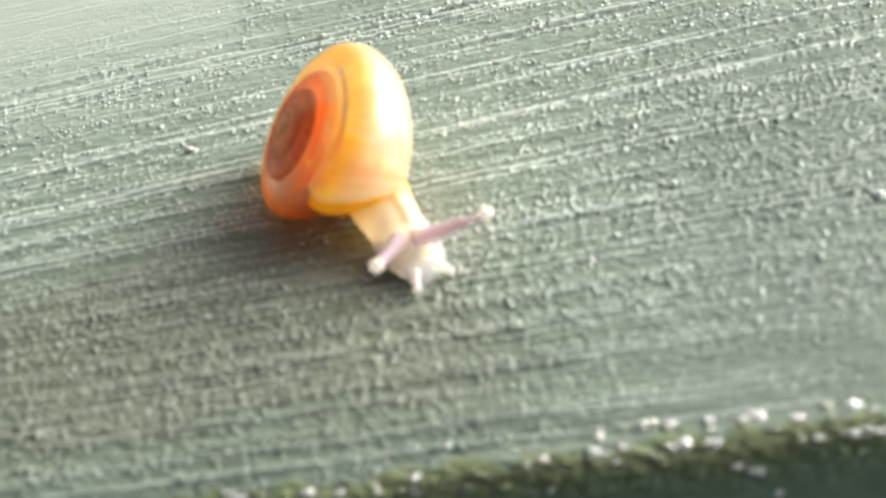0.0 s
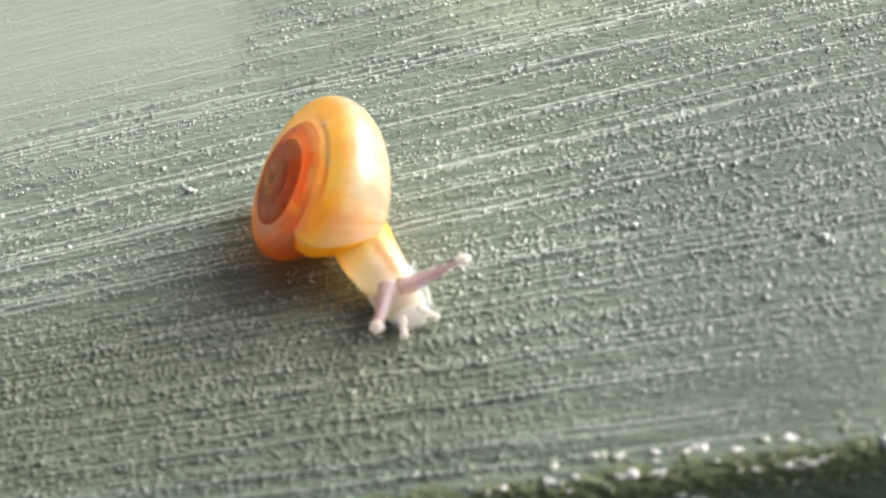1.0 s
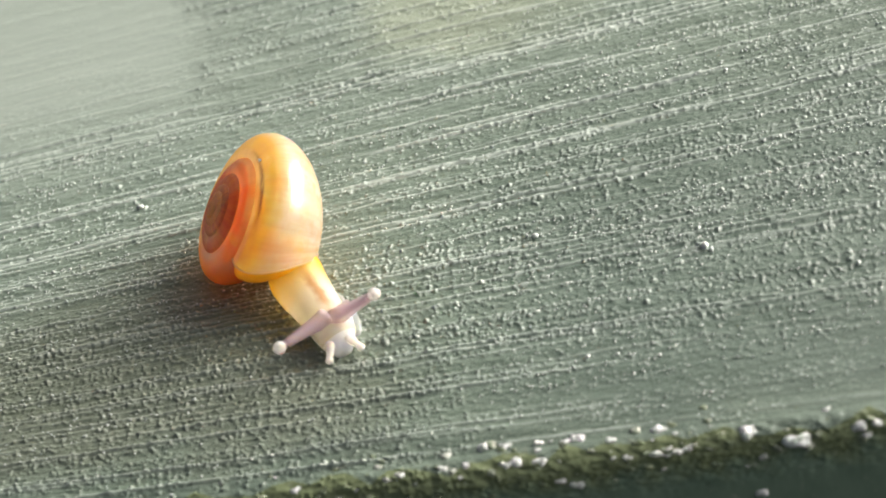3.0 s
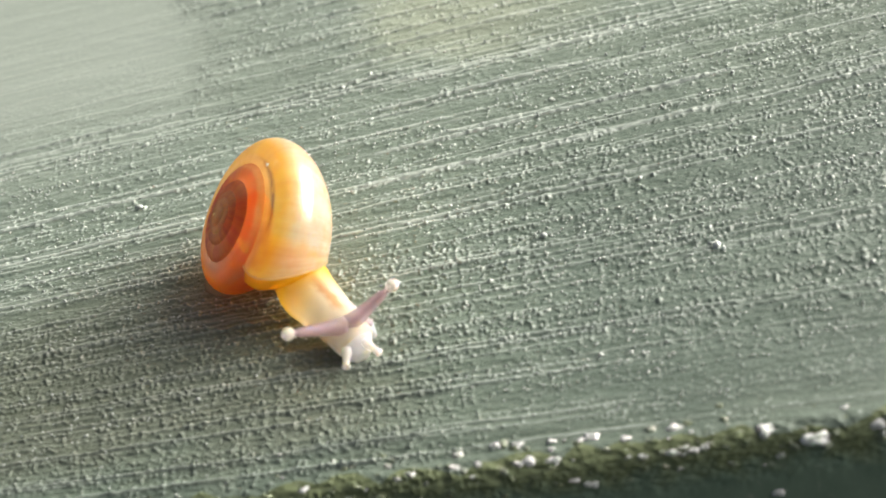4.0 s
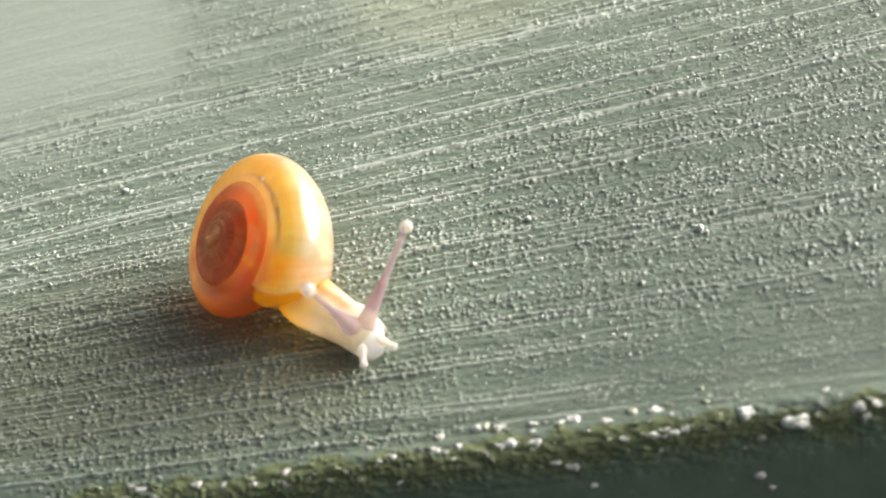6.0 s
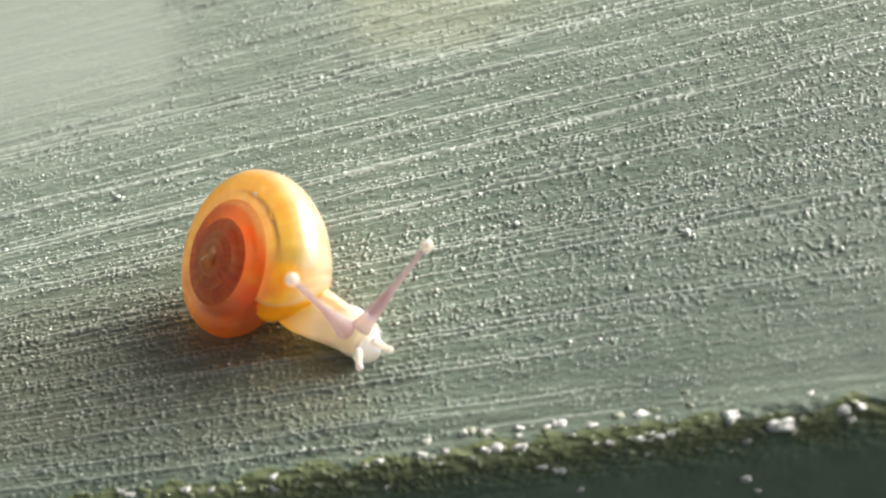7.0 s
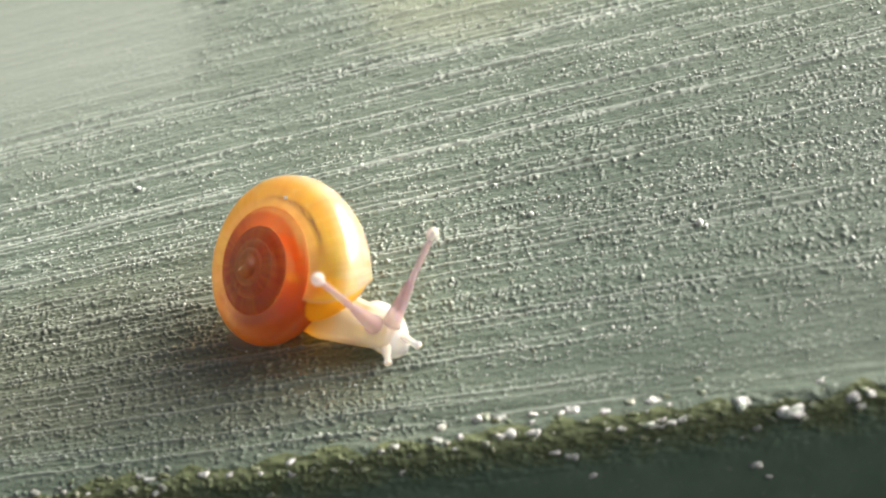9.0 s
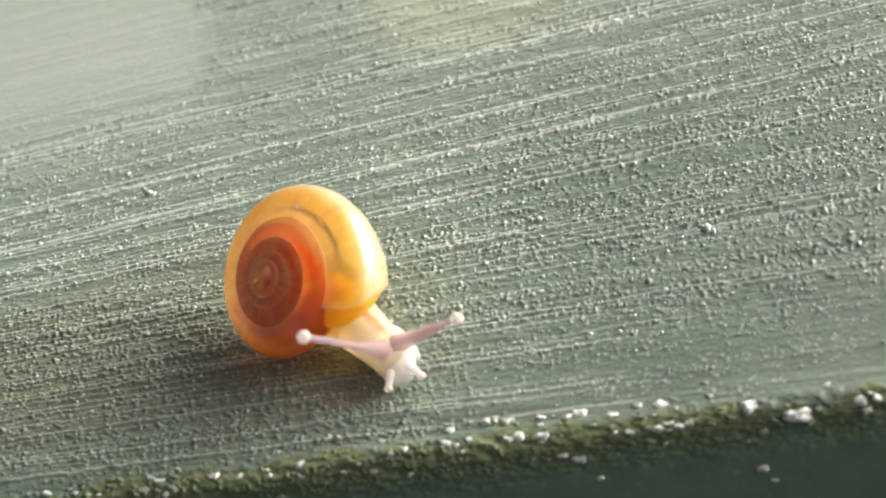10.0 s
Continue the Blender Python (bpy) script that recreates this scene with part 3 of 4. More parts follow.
def build_flecks():
    # small glossy wax grains, denser in some bands, many strung along the veins
    gen = np.random.default_rng(23)
    bm = bmesh.new()
    bmesh.ops.create_icosphere(bm, subdivisions=1, radius=1.0)
    ball = np.array([v.co[:] for v in bm.verts])
    faces = np.array([[v.index for v in f.verts] for f in bm.faces])
    bm.free()
    n = 26000
    x, c = gen.uniform(-19, 20, n), gen.uniform(0.4, 29, n)
    # most are strung along the stronger veins
    strong = np.array([p for p, a in THREADS if a > 0.03])
    near = strong[np.abs(c[:, None] - strong[None]).argmin(1)] + gen.normal(0, 0.045, n)
    c = np.where(gen.uniform(0, 1, n) < 0.62, np.maximum(near, 0.3), c)
    dense = np.array([noise.noise(Vector((a * 0.10, b * 0.30, 3.0))) + 0.6 * noise.noise(Vector((a * 0.4, b * 1.6, 9.0))) for a, b in zip(x, c)])
    pale_patch = (x < -6.5) & (c > 18)
    ok = (dense > gen.uniform(-0.5, 0.55, n)) & ~pale_patch & (c > gen.uniform(0, 3.0, n)) & ((x > 1) | (c > 10) | (gen.uniform(0, 1, n) < 0.45))
    x, c = x[ok], c[ok]
    r = gen.uniform(0.015, 0.036, len(x)) + 0.02 * (gen.uniform(0, 1, len(x)) > 0.985)
    big = [(7.83, 6.66, 0.15), (8.0, 6.5, 0.09), (7.72, 6.8, 0.08), (6.39, 10.11, 0.09), (2.93, 8.48, 0.10), (-13.62, 13.07, 0.09), (11.96, 5.02, 0.10), (-9.77, 14.45, 0.09), (10.69, 14.11, 0.07), (-8.36, 4.0, 0.06), (3.45, 3.2, 0.06), (-2.3, 18.3, 0.08)]
    x, c, r = (np.concatenate([a, b]) for a, b in zip((x, c, r), np.array(big).T))
    y = on_leaf(x, c)
    z = 0.04 - sag(c)
    squash = np.stack([r * gen.uniform(0.8, 1.7, len(r)), r * gen.uniform(0.7, 1.1, len(r)), r * gen.uniform(0.8, 1.4, len(r))], -1)
    jag = 1 + 0.28 * gen.uniform(-1, 1, (len(r), len(ball), 1))
    co = ball[None] * jag * squash[:, None] + np.stack([x, y, z], -1)[:, None]
    poly = faces[None] + (np.arange(len(r)) * len(ball))[:, None, None]
    me = bpy.data.meshes.new("wax_fleck_scatter")
    me.from_pydata((co.reshape(-1, 3) * MM).tolist(), [], poly.reshape(-1, 3).tolist())
    me.materials.append(FLECK)
    for p in me.polygons:
        p.use_smooth = True
    ob = new("wax_fleck_scatter", me)
    ob.parent = leaf
    tagged(ob, "scattered pale wax flecks", kind="stuff")


build_flecks()


# ---- ground under the leaf ----
def build_ground():
    n = 90
    k = np.linspace(-1, 1, n)
    k = np.sign(k) * np.abs(k) ** 5 * 400000
    X, Y = np.meshgrid(k, k, indexing="ij")
    near = np.exp(-(X ** 2 + Y ** 2) / 400000.0)
    Z = LEAF_BOTTOM - 0.3 - 0.2 * near * np.random.default_rng(2).uniform(0, 1, X.shape)
    me = grid_mesh("ground", np.stack([X, Y, Z], -1), n, n)
    me.materials.append(GROUND)
    ob = new("ground", me)
    tagged(ob, "dark damp green ground below the leaf", "ground", kind="structure")


build_ground()


# ---- the snail ----
W, R0, RHO, RV, KZ = 1.5148, 1.4845, 1.9424, 1.2173, 1.4943
LEAN, TILT = 0.2474, 0.5552
OX, OY, OZ = 0.464, 0.399, 1.41
LIP = 0.10


def tube_ring(s, n=44, grow=1.0, a=None):
    # one ring of the coiled tube, s radians back from the lip; near the mouth the upper edge runs ahead
    if a is None:
        a = np.linspace(0, 2 * math.pi, n, endpoint=False)
    w = max(0.0, 1 - max(s - LIP, 0) / 0.9) ** 2
    s = s - LEAN * w * np.sin(a)
    g = W ** (-s / (2 * math.pi))
    r = R0 * g
    ca, sa = RHO * np.cos(a) * grow, RV * np.sin(a) * grow
    q = np.maximum(r + g * (ca * math.cos(TILT) - sa * math.sin(TILT)), 0.02 * g)
    z = -KZ * r + OZ + g * (ca * math.sin(TILT) + sa * math.cos(TILT))
    return np.stack([q * np.cos(s) - OX, q * np.sin(s) - OY, z], -1)


def joins():
    # where, round the tube, a whorl meets the next inner one, and where it comes out from under the next outer one
    ct, st = math.cos(TILT), math.sin(TILT)

    def inside(a, k):
        q = R0 + RHO * math.cos(a) * ct - RV * math.sin(a) * st - R0 * k
        z = -KZ * R0 + RHO * math.cos(a) * st + RV * math.sin(a) * ct + KZ * R0 * k
        return ((q * ct + z * st) / (RHO * k)) ** 2 + ((z * ct - q * st) / (RV * k)) ** 2 < 1

    fine = [i * 0.002 for i in range(1500)]
    return next(a for a in fine if inside(a, 1 / W)), max(a - 1.5 for a in fine if inside(a - 1.5, W))


def build_snail():
    snail = new("snail")
    tagged(snail, "small snail with a glossy amber shell crawling on the leaf", "snail")
    turns, per, n = 4.6, 72, 40
    top, under = joins()
    # the last whorl, then the spire that stands out of it
    co, uv, quads = [], [], []
    for k0, k1, a0 in ((0.0, 1.02, -2.3), (1.0, turns, under - 0.01)):
        count = int((k1 - k0) * per)
        first = len(co)
        for i in range(count + 1):
            k = k1 + (k0 - k1) * i / count
            a = np.linspace(a0, top + (0.03 if k0 == 0 else 0.01), n)
            co.extend(tube_ring(LIP + k * 2 * math.pi, a=a))
            uv.extend(np.stack([np.full(n, k), a / (2 * math.pi)], -1))
            if i:
                p = first + i * n
                quads.extend((p - n + m, p + m, p + m + 1, p - n + m + 1) for m in range(n - 1))
    # a blunt cap closes the apex
    start = next(m for m in range(len(uv)) if uv[m][0] == turns)
    tip = len(co)
    co.append(np.array((-OX, -OY, 0.5 * (OZ + co[start + n - 1][2]))))
    uv.append(np.array((turns, 0.1)))
    ring = list(range(start, start + n)) + [m for m in range(start + 2 * n - 1, tip, n) if uv[m][0] > turns - 1.0]
    quads.extend((b, a, tip) for a, b in zip(ring, ring[1:]))
    me = bpy.data.meshes.new("shell")
    me.from_pydata((np.array(co) * MM).tolist(), [], quads)
    layer = me.uv_layers.new(name="UVMap")
    layer.data.foreach_set("uv", np.array(uv, np.float32)[np.array([m for q in quads for m in q])].ravel())
    for p in me.polygons:
        p.use_smooth = True
    n = 44
    me.flip_normals()
    me.materials.append(SHELL)
    shell = new("shell", me)
    shell.parent = snail
    tagged(shell, "glossy translucent amber shell with reddish inner whorls")
    # lip: a pale rounded edge round the mouth of the shell
    mid = tube_ring(LIP, n).mean(0)
    lip = []
    for p in tube_ring(LIP, a=np.linspace(-2.3, top, 50)):
        out = (p - mid) / np.linalg.norm(p - mid)
        lip.append([tuple(p + 0.032 * (math.cos(b) * out + math.sin(b) * np.array((0, -1, 0)))) for b in np.linspace(0, 2 * math.pi, 10, endpoint=False)])
    part("lip", rings_bm(lip), RIM, shell, "pale yellow rim of the shell mouth")
    # mantle filling the mouth
    fill = []
    for k, grow in enumerate((0.93, 0.9, 0.8, 0.6, 0.3, 0.05)):
        ring = tube_ring(LIP + 0.02, n, 1.0)
        fill.append([tuple(mid + (p - mid) * grow + np.array((0, -1.08 * math.sin(k / 5 * 1.57), 0))) for p in ring])
    part("mantle", rings_bm(fill), COLLAR, shell, "yellow mantle in the shell mouth")
    # a pale speck stuck to the back of the shell
    bm = bmesh.new()
    bmesh.ops.create_icosphere(bm, subdivisions=2, radius=0.055)
    at = tube_ring(LIP + 0.235 * 2 * math.pi, a=np.array([0.10 * 2 * math.pi]))[0]
    bmesh.ops.translate(bm, verts=bm.verts, vec=Vector(at))
    part("speck", bm, FLECK, shell, "white speck on the shell")
    # soft body seen through the shell wall, filling the upper whorls
    inside = []
    for i in range(110):
        s = 2 * math.pi * 2.0 * (1 - i / 109) + 4.9
        inside.append([tuple(p) for p in tube_ring(s, 24, 0.22 if i < 104 else 0.22 * (1 - ((i - 103) / 6.5) ** 2) ** 0.5)])
    part("viscera", rings_bm(inside), VISCERA, shell, "orange soft body inside the shell")
    # foot under the shell, along local +x
    rings = []
    for k in range(22):
        f = k / 21
        x = -1.0 + 1.4 * f
        w = 0.10 + 0.48 * math.sin(math.pi * min(f * 0.62 + 0.02, 1)) ** 0.8
        h = 0.08 + 0.32 * f ** 0.8
        rings.append([(x, w * math.copysign(abs(math.cos(q)) ** 0.8, math.cos(q)), max(0.0, h * math.sin(q)) + 0.03 * (1 + math.sin(q))) for q in np.linspace(0, 2 * math.pi, 24, endpoint=False)])
    part("foot", rings_bm(rings), FOOT, snail, "pale yellowish foot")
    # thin wet margin of the foot, peeping out beside the shell
    rings = []
    for k in range(12):
        f = k / 11
        rad = math.cos(f * 1.5)
        rings.append([(-1.2 + 0.75 * rad * math.cos(q), -1.72 + 0.42 * rad * math.sin(q) * (1 + 0.15 * math.sin(3 * q)), 0.03 + 0.10 * math.sin(f * 1.5)) for q in np.linspace(0, 2 * math.pi, 24, endpoint=False)])
    part("foot_margin", rings_bm(rings), FILM, snail, "thin clear wet margin of the foot")
    # neck: origin at the head's centre, running back along -x into the shell
    rings = []
    for k in range(34):
        f = k / 33
        x = -3.9 + 4.25 * f
        back = min(1.0, max(0.0, (0.35 - x) / 2.6))
        w = (0.60 + 0.30 * back ** 1.1) * min(1.0, 0.3 + 1.9 * f) ** 0.8
        h = (0.90 + 0.70 * back ** 1.2) * min(1.0, 0.4 + 2.0 * f) ** 0.7
        ring = []
        for q in np.linspace(0, 2 * math.pi, 28, endpoint=False):
            fringe = 1.0 + 0.18 * max(0.0, -math.sin(q)) ** 2
            ring.append((x, w * fringe * math.cos(q), 0.02 + 0.5 * max(0.0, -2.0 - x) + max(0.0, h * (0.5 + 0.5 * math.sin(q))) + 0.02 * noise.noise(Vector((x * 3, q * 2, 1)))))
        rings.append(ring)
    neck = part("neck", rings_bm(rings), BODY, snail, "cream translucent neck")
    # thin wet skirt of the sole that spreads along one side of the neck
    rings = []
    for k in range(30):
        f = k / 29
        x = -2.1 + 2.4 * f
        w = (0.36 + 0.12 * noise.noise(Vector((x * 2.2, 4, 0)))) * math.sin(math.pi * min(1.0, 0.06 + 0.94 * f)) ** 0.6
        rings.append([(x, 0.70 + (w if math.cos(q) > 0 else 0.3) * math.cos(q), 0.03 + 0.16 * max(0.0, math.sin(q))) for q in np.linspace(0, 2 * math.pi, 24, endpoint=False)])
    part("foot_skirt", rings_bm(rings), SKIRT, neck, "thin clear wet edge of the sole")
    # head
    rings = []
    for k in range(24):
        f = k / 23
        x = -1.0 + 1.80 * f
        w = 0.73 * math.sin(math.pi * (0.20 + 0.755 * f)) ** 0.5 * (1 - 0.08 * f)
        h = (0.96 - 0.30 * f) * math.sin(math.pi * (0.30 + 0.67 * f)) ** 0.5
        rings.append([(x, w * math.cos(q), 0.03 + h * (0.5 + 0.5 * math.sin(q))) for q in np.linspace(0, 2 * math.pi, 28, endpoint=False)])
    head = part("head", rings_bm(rings), HEAD, snail, "whitish head with a blunt snout")
    for side in (-1, 1):
        a, b = Vector((0.45, 0.28 * side, 0.40)), Vector((1.12, 0.60 * side, 0.22))
        part("feeler", taper_bm(a, b, 0.15, 0.105, 0.02), EYE, head, "short clear lower feeler")
    made = []
    for side in (-1, 1):
        tentacle = part("tentacle", taper_bm(Vector((0, 0, -0.25)), Vector((0, 0, 1.6)), 0.31, 0.112, 0.0), STALK, snail, "mauve upper tentacle")
        eye = part("eye_stalk", stalk_bm(), STALK, tentacle, "mauve stalk with a clear round tip")
        eye.data.materials.append(EYE)
        for p in eye.data.polygons:
            if p.center.z > 1.24 * MM:
                p.material_index = 1
        made.append((tentacle, eye))
    return snail, shell, neck, head, made


def taper_bm(a, b, ra, rb, swell):
    axis = (b - a).normalized()
    u = axis.orthogonal().normalized()
    v = axis.cross(u)
    rings = []
    for k in range(15):
        f = k / 14
        r = ra + (rb - ra) * f ** 0.7 + swell * math.sin(f * 9)
        if k > 11:
            r *= math.sqrt(max(0.02, 1 - ((k - 11) / 3.05) ** 2))
            f = 11 / 14 + (f - 11 / 14) * 0.5
        c = a.lerp(b, f)
        rings.append([c + r * (math.cos(q) * u + math.sin(q) * v) for q in np.linspace(0, 2 * math.pi, 16, endpoint=False)])
    return rings_bm(rings)


def stalk_bm():
    # thin upper half of a tentacle, ending in a round tip at z = 1.62
    rings = []
    for k in range(36):
        f = k / 35
        z = -1.35 + 2.97 * f
        r = 0.110 - 0.030 * max(0.0, f - 0.2)
        d = (z - 1.42) / 0.20
        if abs(d) < 1:
            r = max(r if z < 1.42 else 0.0, 0.20 * math.sqrt(1 - d * d))
        rings.append([(r * math.cos(q), r * math.sin(q), z) for q in np.linspace(0, 2 * math.pi, 16, endpoint=False)])
    return rings_bm(rings)


snail, shell, neck, head, tentacles = build_snail()

# ---- what moves: the snail glides on, turns, and waves its tentacles ----
SNAIL_ROWS = [
    (0, -5.581, 2.282, 0.000, 0.0, 0.0, -68.9),
    (0.5, -5.545, 2.302, 0.000, 0.0, 0.0, -70.3),
    (1, -5.528, 2.276, 0.000, 0.0, 0.0, -67.4),
    (1.5, -5.544, 2.184, 0.000, 0.0, 0.0, -68.9),
    (2, -5.428, 2.178, 0.000, 0.0, 0.0, -68.2),
    (2.5, -5.334, 1.960, 0.000, 0.0, 0.0, -71.0),
    (3, -5.270, 1.568, 0.000, 0.0, 0.0, -68.6),
    (3.2, -5.300, 1.462, 0.000, 0.0, 0.0, -68.1),
    (4.3, -5.263, 0.867, 0.000, 0.0, 0.0, -63.5),
    (4.5, -5.201, 0.641, 0.000, 0.0, 0.0, -62.5),
    (5, -5.146, 0.191, 0.000, 0.0, 0.0, -58.2),
    (5.5, -5.105, -0.175, 0.000, 0.0, 0.0, -56.3),
    (7, -4.903, -1.002, 0.000, 0.0, 0.0, -46.1),
    (7.5, -4.786, -1.199, 0.000, 0.0, 0.0, -48.4),
    (8, -4.684, -1.434, 0.000, 0.0, 0.0, -46.2),
    (8.5, -4.583, -1.750, 0.000, 0.0, 0.0, -46.0),
    (9, -4.505, -1.873, 0.000, 0.0, 0.0, -41.4),
    (9.5, -4.414, -2.063, 0.000, 0.0, 0.0, -43.5),
    (10, -4.349, -2.197, 0.000, 0.0, 0.0, -53.2),
]
SHELL_ROWS = [
    (0, -0.407, -0.050, 2.074, 50.2, -1.3, -22.5),
    (0.5, -0.407, -0.050, 2.049, 49.0, -1.4, -19.4),
    (1, -0.383, -0.083, 2.083, 49.4, -1.3, -22.7),
    (1.5, -0.358, -0.115, 2.124, 50.3, -1.2, -21.8),
    (2, -0.334, -0.148, 2.135, 50.1, -0.5, -22.5),
    (2.5, -0.309, -0.180, 2.132, 49.7, 0.4, -19.8),
    (3, -0.276, -0.161, 2.165, 48.9, -0.7, -20.5),
    (3.2, -0.263, -0.153, 2.180, 48.9, -0.7, -20.8),
    (4.3, -0.190, -0.110, 2.231, 47.9, -0.6, -20.7),
    (4.5, -0.177, -0.103, 2.241, 47.5, -0.9, -20.8),
    (5, -0.144, -0.083, 2.257, 46.7, -1.0, -22.6),
    (5.5, -0.090, -0.111, 2.266, 46.0, -0.7, -21.2),
    (7, 0.074, -0.196, 2.382, 46.2, -1.9, -20.1),
    (7.5, 0.128, -0.225, 2.417, 46.2, -2.2, -13.3),
    (8, 0.173, -0.232, 2.459, 46.3, -2.9, -13.7),
    (8.5, 0.218, -0.239, 2.496, 46.2, -3.3, -12.0),
    (9, 0.263, -0.247, 2.526, 45.9, -3.7, -14.3),
    (9.5, 0.307, -0.254, 2.564, 45.9, -4.3, -9.9),
    (10, 0.352, -0.262, 2.605, 46.0, -4.7, 1.9),
]
NECK_ROWS = [
    (0, 3.200, 0.000, 0.000, 0.0, 0.0, -8.1),
    (0.5, 3.514, 0.000, 0.000, 0.0, 0.0, 0.9),
    (1, 3.649, 0.000, 0.000, 0.0, 0.0, -5.2),
    (1.5, 3.866, 0.000, 0.000, 0.0, 0.0, 1.3),
    (2, 3.946, -0.000, 0.000, 0.0, 0.0, -2.0),
    (2.5, 4.153, 0.000, 0.000, 0.0, 0.0, -1.0),
    (3, 4.003, -0.000, 0.000, 0.0, 0.0, 0.2),
    (3.2, 4.016, 0.000, 0.000, 0.0, 0.0, 0.3),
    (4.3, 4.007, -0.000, 0.000, 0.0, 0.0, 2.8),
    (4.5, 3.937, 0.000, 0.000, 0.0, 0.0, -0.6),
    (5, 3.744, 0.000, 0.000, 0.0, 0.0, 4.7),
    (5.5, 3.808, -0.000, 0.000, 0.0, 0.0, 4.6),
    (7, 3.365, -0.000, 0.000, 0.0, 0.0, -0.6),
    (7.5, 3.498, 0.000, 0.000, 0.0, 0.0, -0.1),
    (8, 3.399, -0.000, 0.000, 0.0, 0.0, 0.5),
    (8.5, 3.129, 0.000, 0.000, 0.0, 0.0, -3.6),
    (9, 3.010, 0.000, 0.000, 0.0, 0.0, 7.2),
    (9.5, 3.197, -0.000, 0.000, 0.0, 0.0, 3.2),
    (10, 3.237, 0.000, 0.000, 0.0, 0.0, -5.7),
]
HEAD_ROWS = [
    (0, 3.200, 0.000, 0.000, 0.0, 0.0, 3.1),
    (0.5, 3.514, 0.000, 0.000, 0.0, 0.0, 12.0),
    (1, 3.649, 0.000, 0.000, 0.0, 0.0, 0.0),
    (1.5, 3.866, 0.000, 0.000, 0.0, 0.0, 9.4),
    (2, 3.946, -0.000, 0.000, 0.0, 0.0, -11.9),
    (2.5, 4.153, 0.000, 0.000, 0.0, 0.0, -4.9),
    (3, 4.003, -0.000, 0.000, 0.0, 0.0, -7.4),
    (3.2, 4.016, 0.000, 0.000, 0.0, 0.0, -8.9),
    (4.3, 4.007, -0.000, 0.000, 0.0, 0.0, -12.2),
    (4.5, 3.937, 0.000, 0.000, 0.0, 0.0, -18.6),
    (5, 3.744, 0.000, 0.000, 0.0, 0.0, -25.8),
    (5.5, 3.808, -0.000, 0.000, 0.0, 0.0, -11.3),
    (7, 3.365, -0.000, 0.000, 0.0, 0.0, -21.0),
    (7.5, 3.498, 0.000, 0.000, 0.0, 0.0, -19.0),
    (8, 3.399, -0.000, 0.000, 0.0, 0.0, -22.6),
    (8.5, 3.129, 0.000, 0.000, 0.0, 0.0, -26.1),
    (9, 3.010, 0.000, 0.000, 0.0, 0.0, -25.4),
    (9.5, 3.197, -0.000, 0.000, 0.0, 0.0, -27.5),
    (10, 3.237, 0.000, 0.000, 0.0, 0.0, -24.2),
]
TL_ROWS = [
    (0, 3.130, -0.384, 1.000, 0.0, 66.3, -48.2),
    (0.5, 3.427, -0.335, 1.000, 0.0, 78.0, -43.1),
    (1, 3.609, -0.343, 1.000, 0.0, 80.4, -40.4),
    (1.5, 3.886, -0.344, 1.000, 0.0, 64.6, -39.7),
    (2, 3.937, -0.328, 1.000, 0.0, 79.1, -77.5),
    (2.5, 4.160, -0.325, 1.000, 0.0, 79.3, -77.4),
    (3, 3.948, -0.329, 1.000, 0.0, 81.9, -75.3),
    (3.2, 4.012, -0.336, 1.000, 0.0, 85.6, -73.2),
    (4.3, 3.965, -0.328, 1.000, 0.0, 55.6, -107.0),
    (4.5, 3.865, -0.346, 1.000, 0.0, 50.1, -111.3),
    (5, 3.816, -0.406, 1.220, 0.0, 31.7, -80.2),
    (5.5, 3.896, -0.383, 1.220, 0.0, 33.1, -51.8),
    (6.8, 3.340, -0.411, 1.220, 0.0, 22.0, -79.0),
    (7, 3.297, -0.411, 1.220, 0.0, 24.3, -77.3),
    (7.5, 3.442, -0.445, 1.220, 0.0, 37.6, -66.8),
    (8, 3.138, -0.303, 1.000, 0.0, 77.7, -104.7),
    (8.5, 3.114, -0.435, 1.220, 0.0, 36.7, -81.0),
    (9, 2.908, -0.408, 1.220, 0.0, 26.5, -84.0),
    (9.5, 3.126, -0.425, 1.220, 0.0, 19.7, -84.9),
    (10, 3.255, -0.462, 1.220, 0.0, 41.1, -79.5),
]
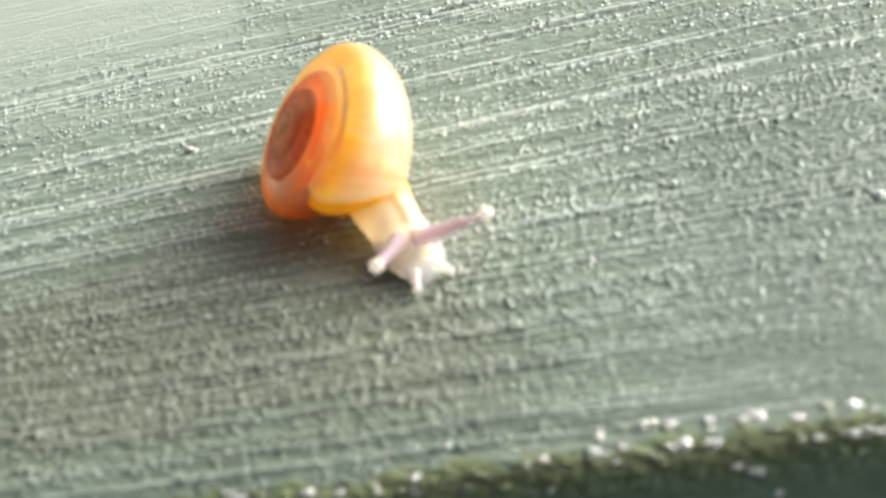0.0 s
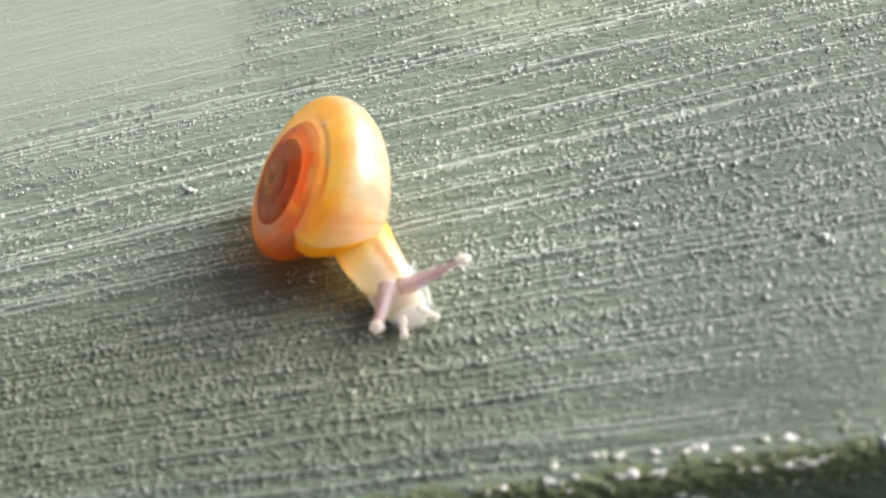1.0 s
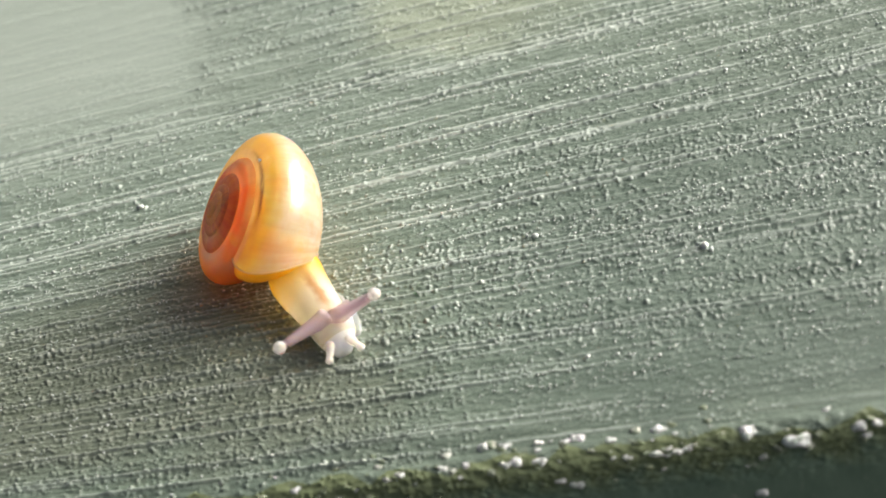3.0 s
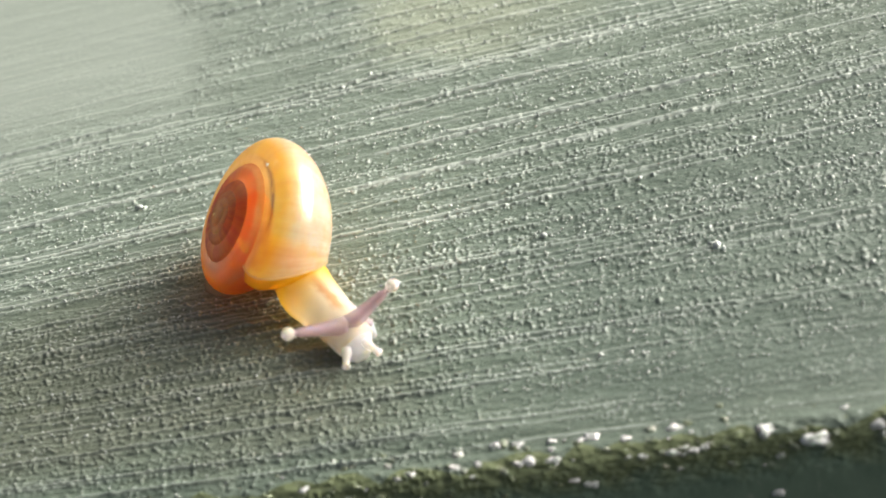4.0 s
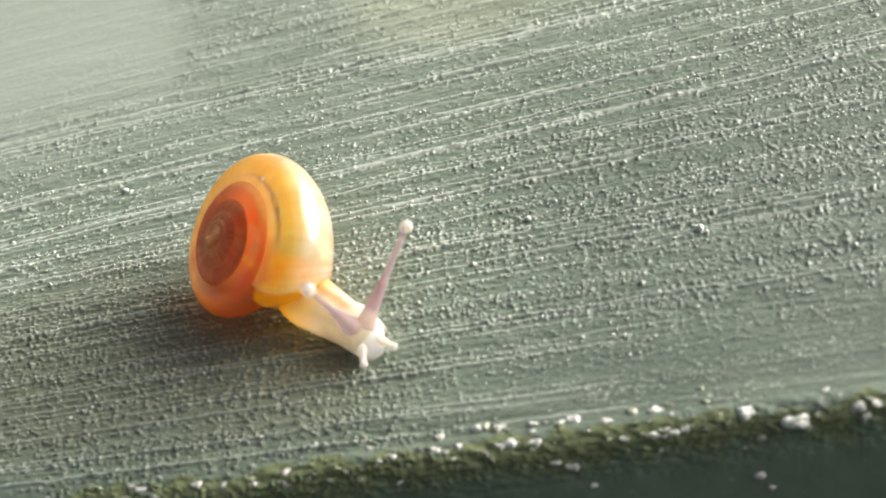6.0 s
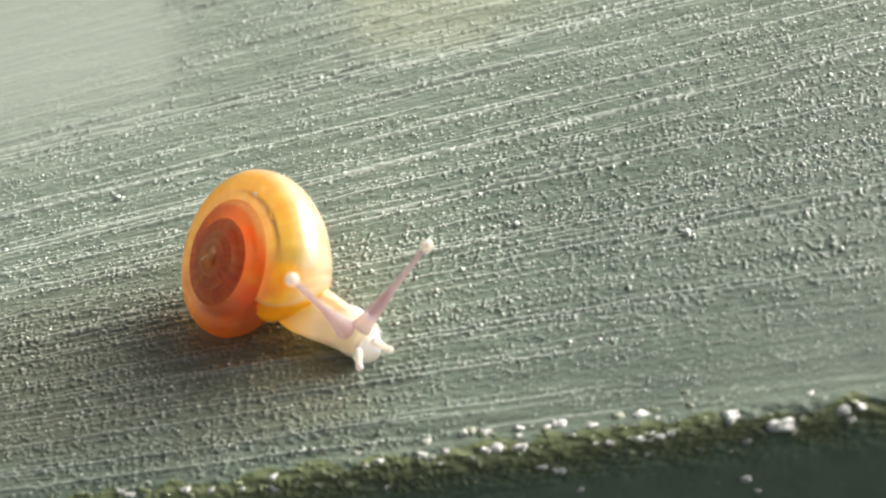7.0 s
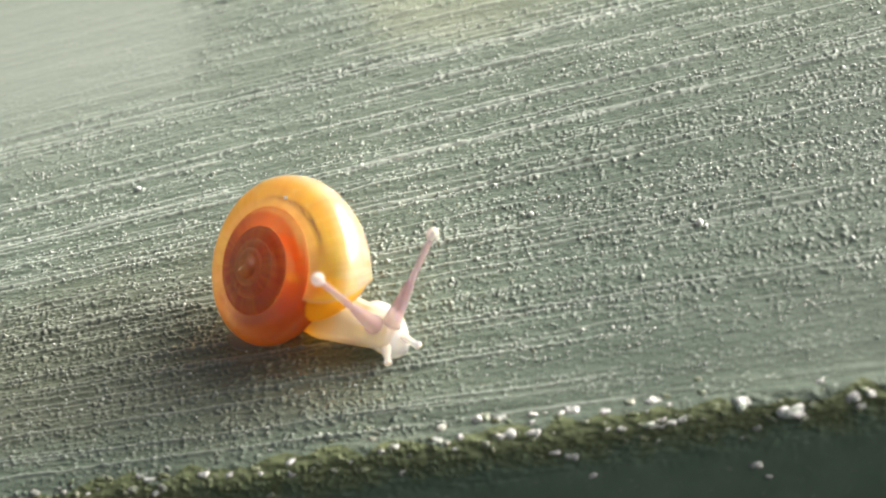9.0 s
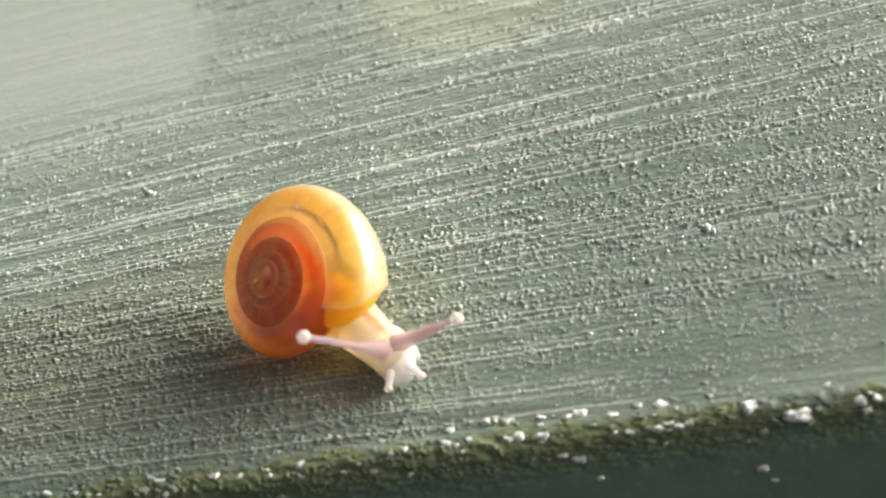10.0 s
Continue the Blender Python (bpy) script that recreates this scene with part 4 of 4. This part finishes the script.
EL_ROWS = [
    (0, 0.000, 0.000, 0.080, 0.0, 0.0, 0.0),
    (0.5, 0.000, 0.000, 0.080, 0.0, 0.0, 0.0),
    (1, 0.000, 0.000, 0.080, 0.0, 0.0, 0.0),
    (1.5, 0.000, 0.000, 0.080, 0.0, 0.0, 0.0),
    (2, 0.000, 0.000, 0.080, 0.0, 0.0, 0.0),
    (2.5, 0.000, 0.000, 0.384, 0.0, 0.0, 0.0),
    (3, 0.000, 0.000, 0.147, 0.0, 0.0, 0.0),
    (3.2, 0.000, 0.000, 0.084, 0.0, 0.0, 0.0),
    (4.3, 0.000, 0.000, 0.294, 0.0, 0.0, 0.0),
    (4.5, 0.000, 0.000, 0.736, 0.0, 0.0, 0.0),
    (5, 0.000, 0.000, 2.554, 0.0, 0.0, 0.0),
    (5.5, 0.000, 0.000, 1.898, 0.0, 0.0, 0.0),
    (6.8, 0.000, 0.000, 2.850, 0.0, 0.0, 0.0),
    (7, 0.000, 0.000, 2.298, 0.0, 0.0, 0.0),
    (7.5, 0.000, 0.000, 1.953, 0.0, 0.0, 0.0),
    (8, 0.000, 0.000, 0.110, 0.0, 0.0, 0.0),
    (8.5, 0.000, 0.000, 2.231, 0.0, 0.0, 0.0),
    (9, 0.000, 0.000, 2.293, 0.0, 0.0, 0.0),
    (9.5, 0.000, 0.000, 2.462, 0.0, 0.0, 0.0),
    (10, 0.000, 0.000, 2.406, 0.0, 0.0, 0.0),
]
TR_ROWS = [
    (0, 3.330, 0.357, 1.000, 0.0, 63.9, 50.7),
    (0.5, 3.658, 0.314, 1.000, 0.0, 63.0, 56.8),
    (1, 3.745, 0.320, 1.000, 0.0, 62.7, 55.0),
    (1.5, 3.900, 0.324, 1.000, 0.0, 56.8, 61.6),
    (2, 4.009, 0.309, 1.000, 0.0, 49.7, 21.9),
    (2.5, 4.205, 0.310, 1.000, 0.0, 49.1, 24.2),
    (3, 4.117, 0.313, 1.000, 0.0, 55.4, 52.7),
    (3.2, 4.080, 0.319, 1.000, 0.0, 54.0, 51.0),
    (4.3, 4.108, 0.304, 1.000, 0.0, 44.0, 71.6),
    (4.5, 4.067, 0.322, 1.000, 0.0, 36.4, 79.8),
    (5, 3.931, 0.267, 1.000, 0.0, 28.9, 84.9),
    (5.5, 3.972, 0.239, 1.000, 0.0, 34.6, 82.7),
    (7, 3.659, 0.225, 1.000, 0.0, 46.7, 52.9),
    (7.5, 3.782, 0.269, 1.000, 0.0, 59.2, 42.2),
    (8, 3.708, 0.263, 1.000, 0.0, 52.7, 46.3),
    (8.5, 3.370, 0.249, 1.000, 0.0, 43.5, 55.5),
    (9, 3.324, 0.202, 1.000, 0.0, 35.7, 57.4),
    (9.5, 3.480, 0.231, 1.000, 0.0, 55.5, 39.9),
    (10, 3.464, 0.307, 1.000, 0.0, 66.6, 41.5),
]
ER_ROWS = [
    (0, 0.000, 0.000, 0.451, 0.0, 0.0, 0.0),
    (0.5, 0.000, 0.000, 0.324, 0.0, 0.0, 0.0),
    (1, 0.000, 0.000, 0.390, 0.0, 0.0, 0.0),
    (1.5, 0.000, 0.000, 0.080, 0.0, 0.0, 0.0),
    (2, 0.000, 0.000, 0.080, 0.0, 0.0, 0.0),
    (2.5, 0.000, 0.000, 0.080, 0.0, 0.0, 0.0),
    (3, 0.000, 0.000, 0.080, 0.0, 0.0, 0.0),
    (3.2, 0.000, 0.000, 0.080, 0.0, 0.0, 0.0),
    (4.3, 0.000, 0.000, 0.373, 0.0, 0.0, 0.0),
    (4.5, 0.000, 0.000, 0.497, 0.0, 0.0, 0.0),
    (5, 0.000, 0.000, 1.203, 0.0, 0.0, 0.0),
    (5.5, 0.000, 0.000, 1.680, 0.0, 0.0, 0.0),
    (7, 0.000, 0.000, 1.680, 0.0, 0.0, 0.0),
    (7.5, 0.000, 0.000, 0.911, 0.0, 0.0, 0.0),
    (8, 0.000, 0.000, 0.489, 0.0, 0.0, 0.0),
    (8.5, 0.000, 0.000, 0.637, 0.0, 0.0, 0.0),
    (9, 0.000, 0.000, 1.559, 0.0, 0.0, 0.0),
    (9.5, 0.000, 0.000, 1.461, 0.0, 0.0, 0.0),
    (10, 0.000, 0.000, 0.488, 0.0, 0.0, 0.0),
]


def keyed(ob, rows):
    walk(ob, [(t, pose(x * MM, y * MM, z * MM, rx, ry, rz)) for t, x, y, z, rx, ry, rz in rows])


def motions():
    keyed(snail, SNAIL_ROWS)
    keyed(shell, SHELL_ROWS)
    keyed(neck, NECK_ROWS)
    keyed(head, HEAD_ROWS)
    keyed(tentacles[0][0], TL_ROWS)
    keyed(tentacles[0][1], EL_ROWS)
    keyed(tentacles[1][0], TR_ROWS)
    keyed(tentacles[1][1], ER_ROWS)


motions()
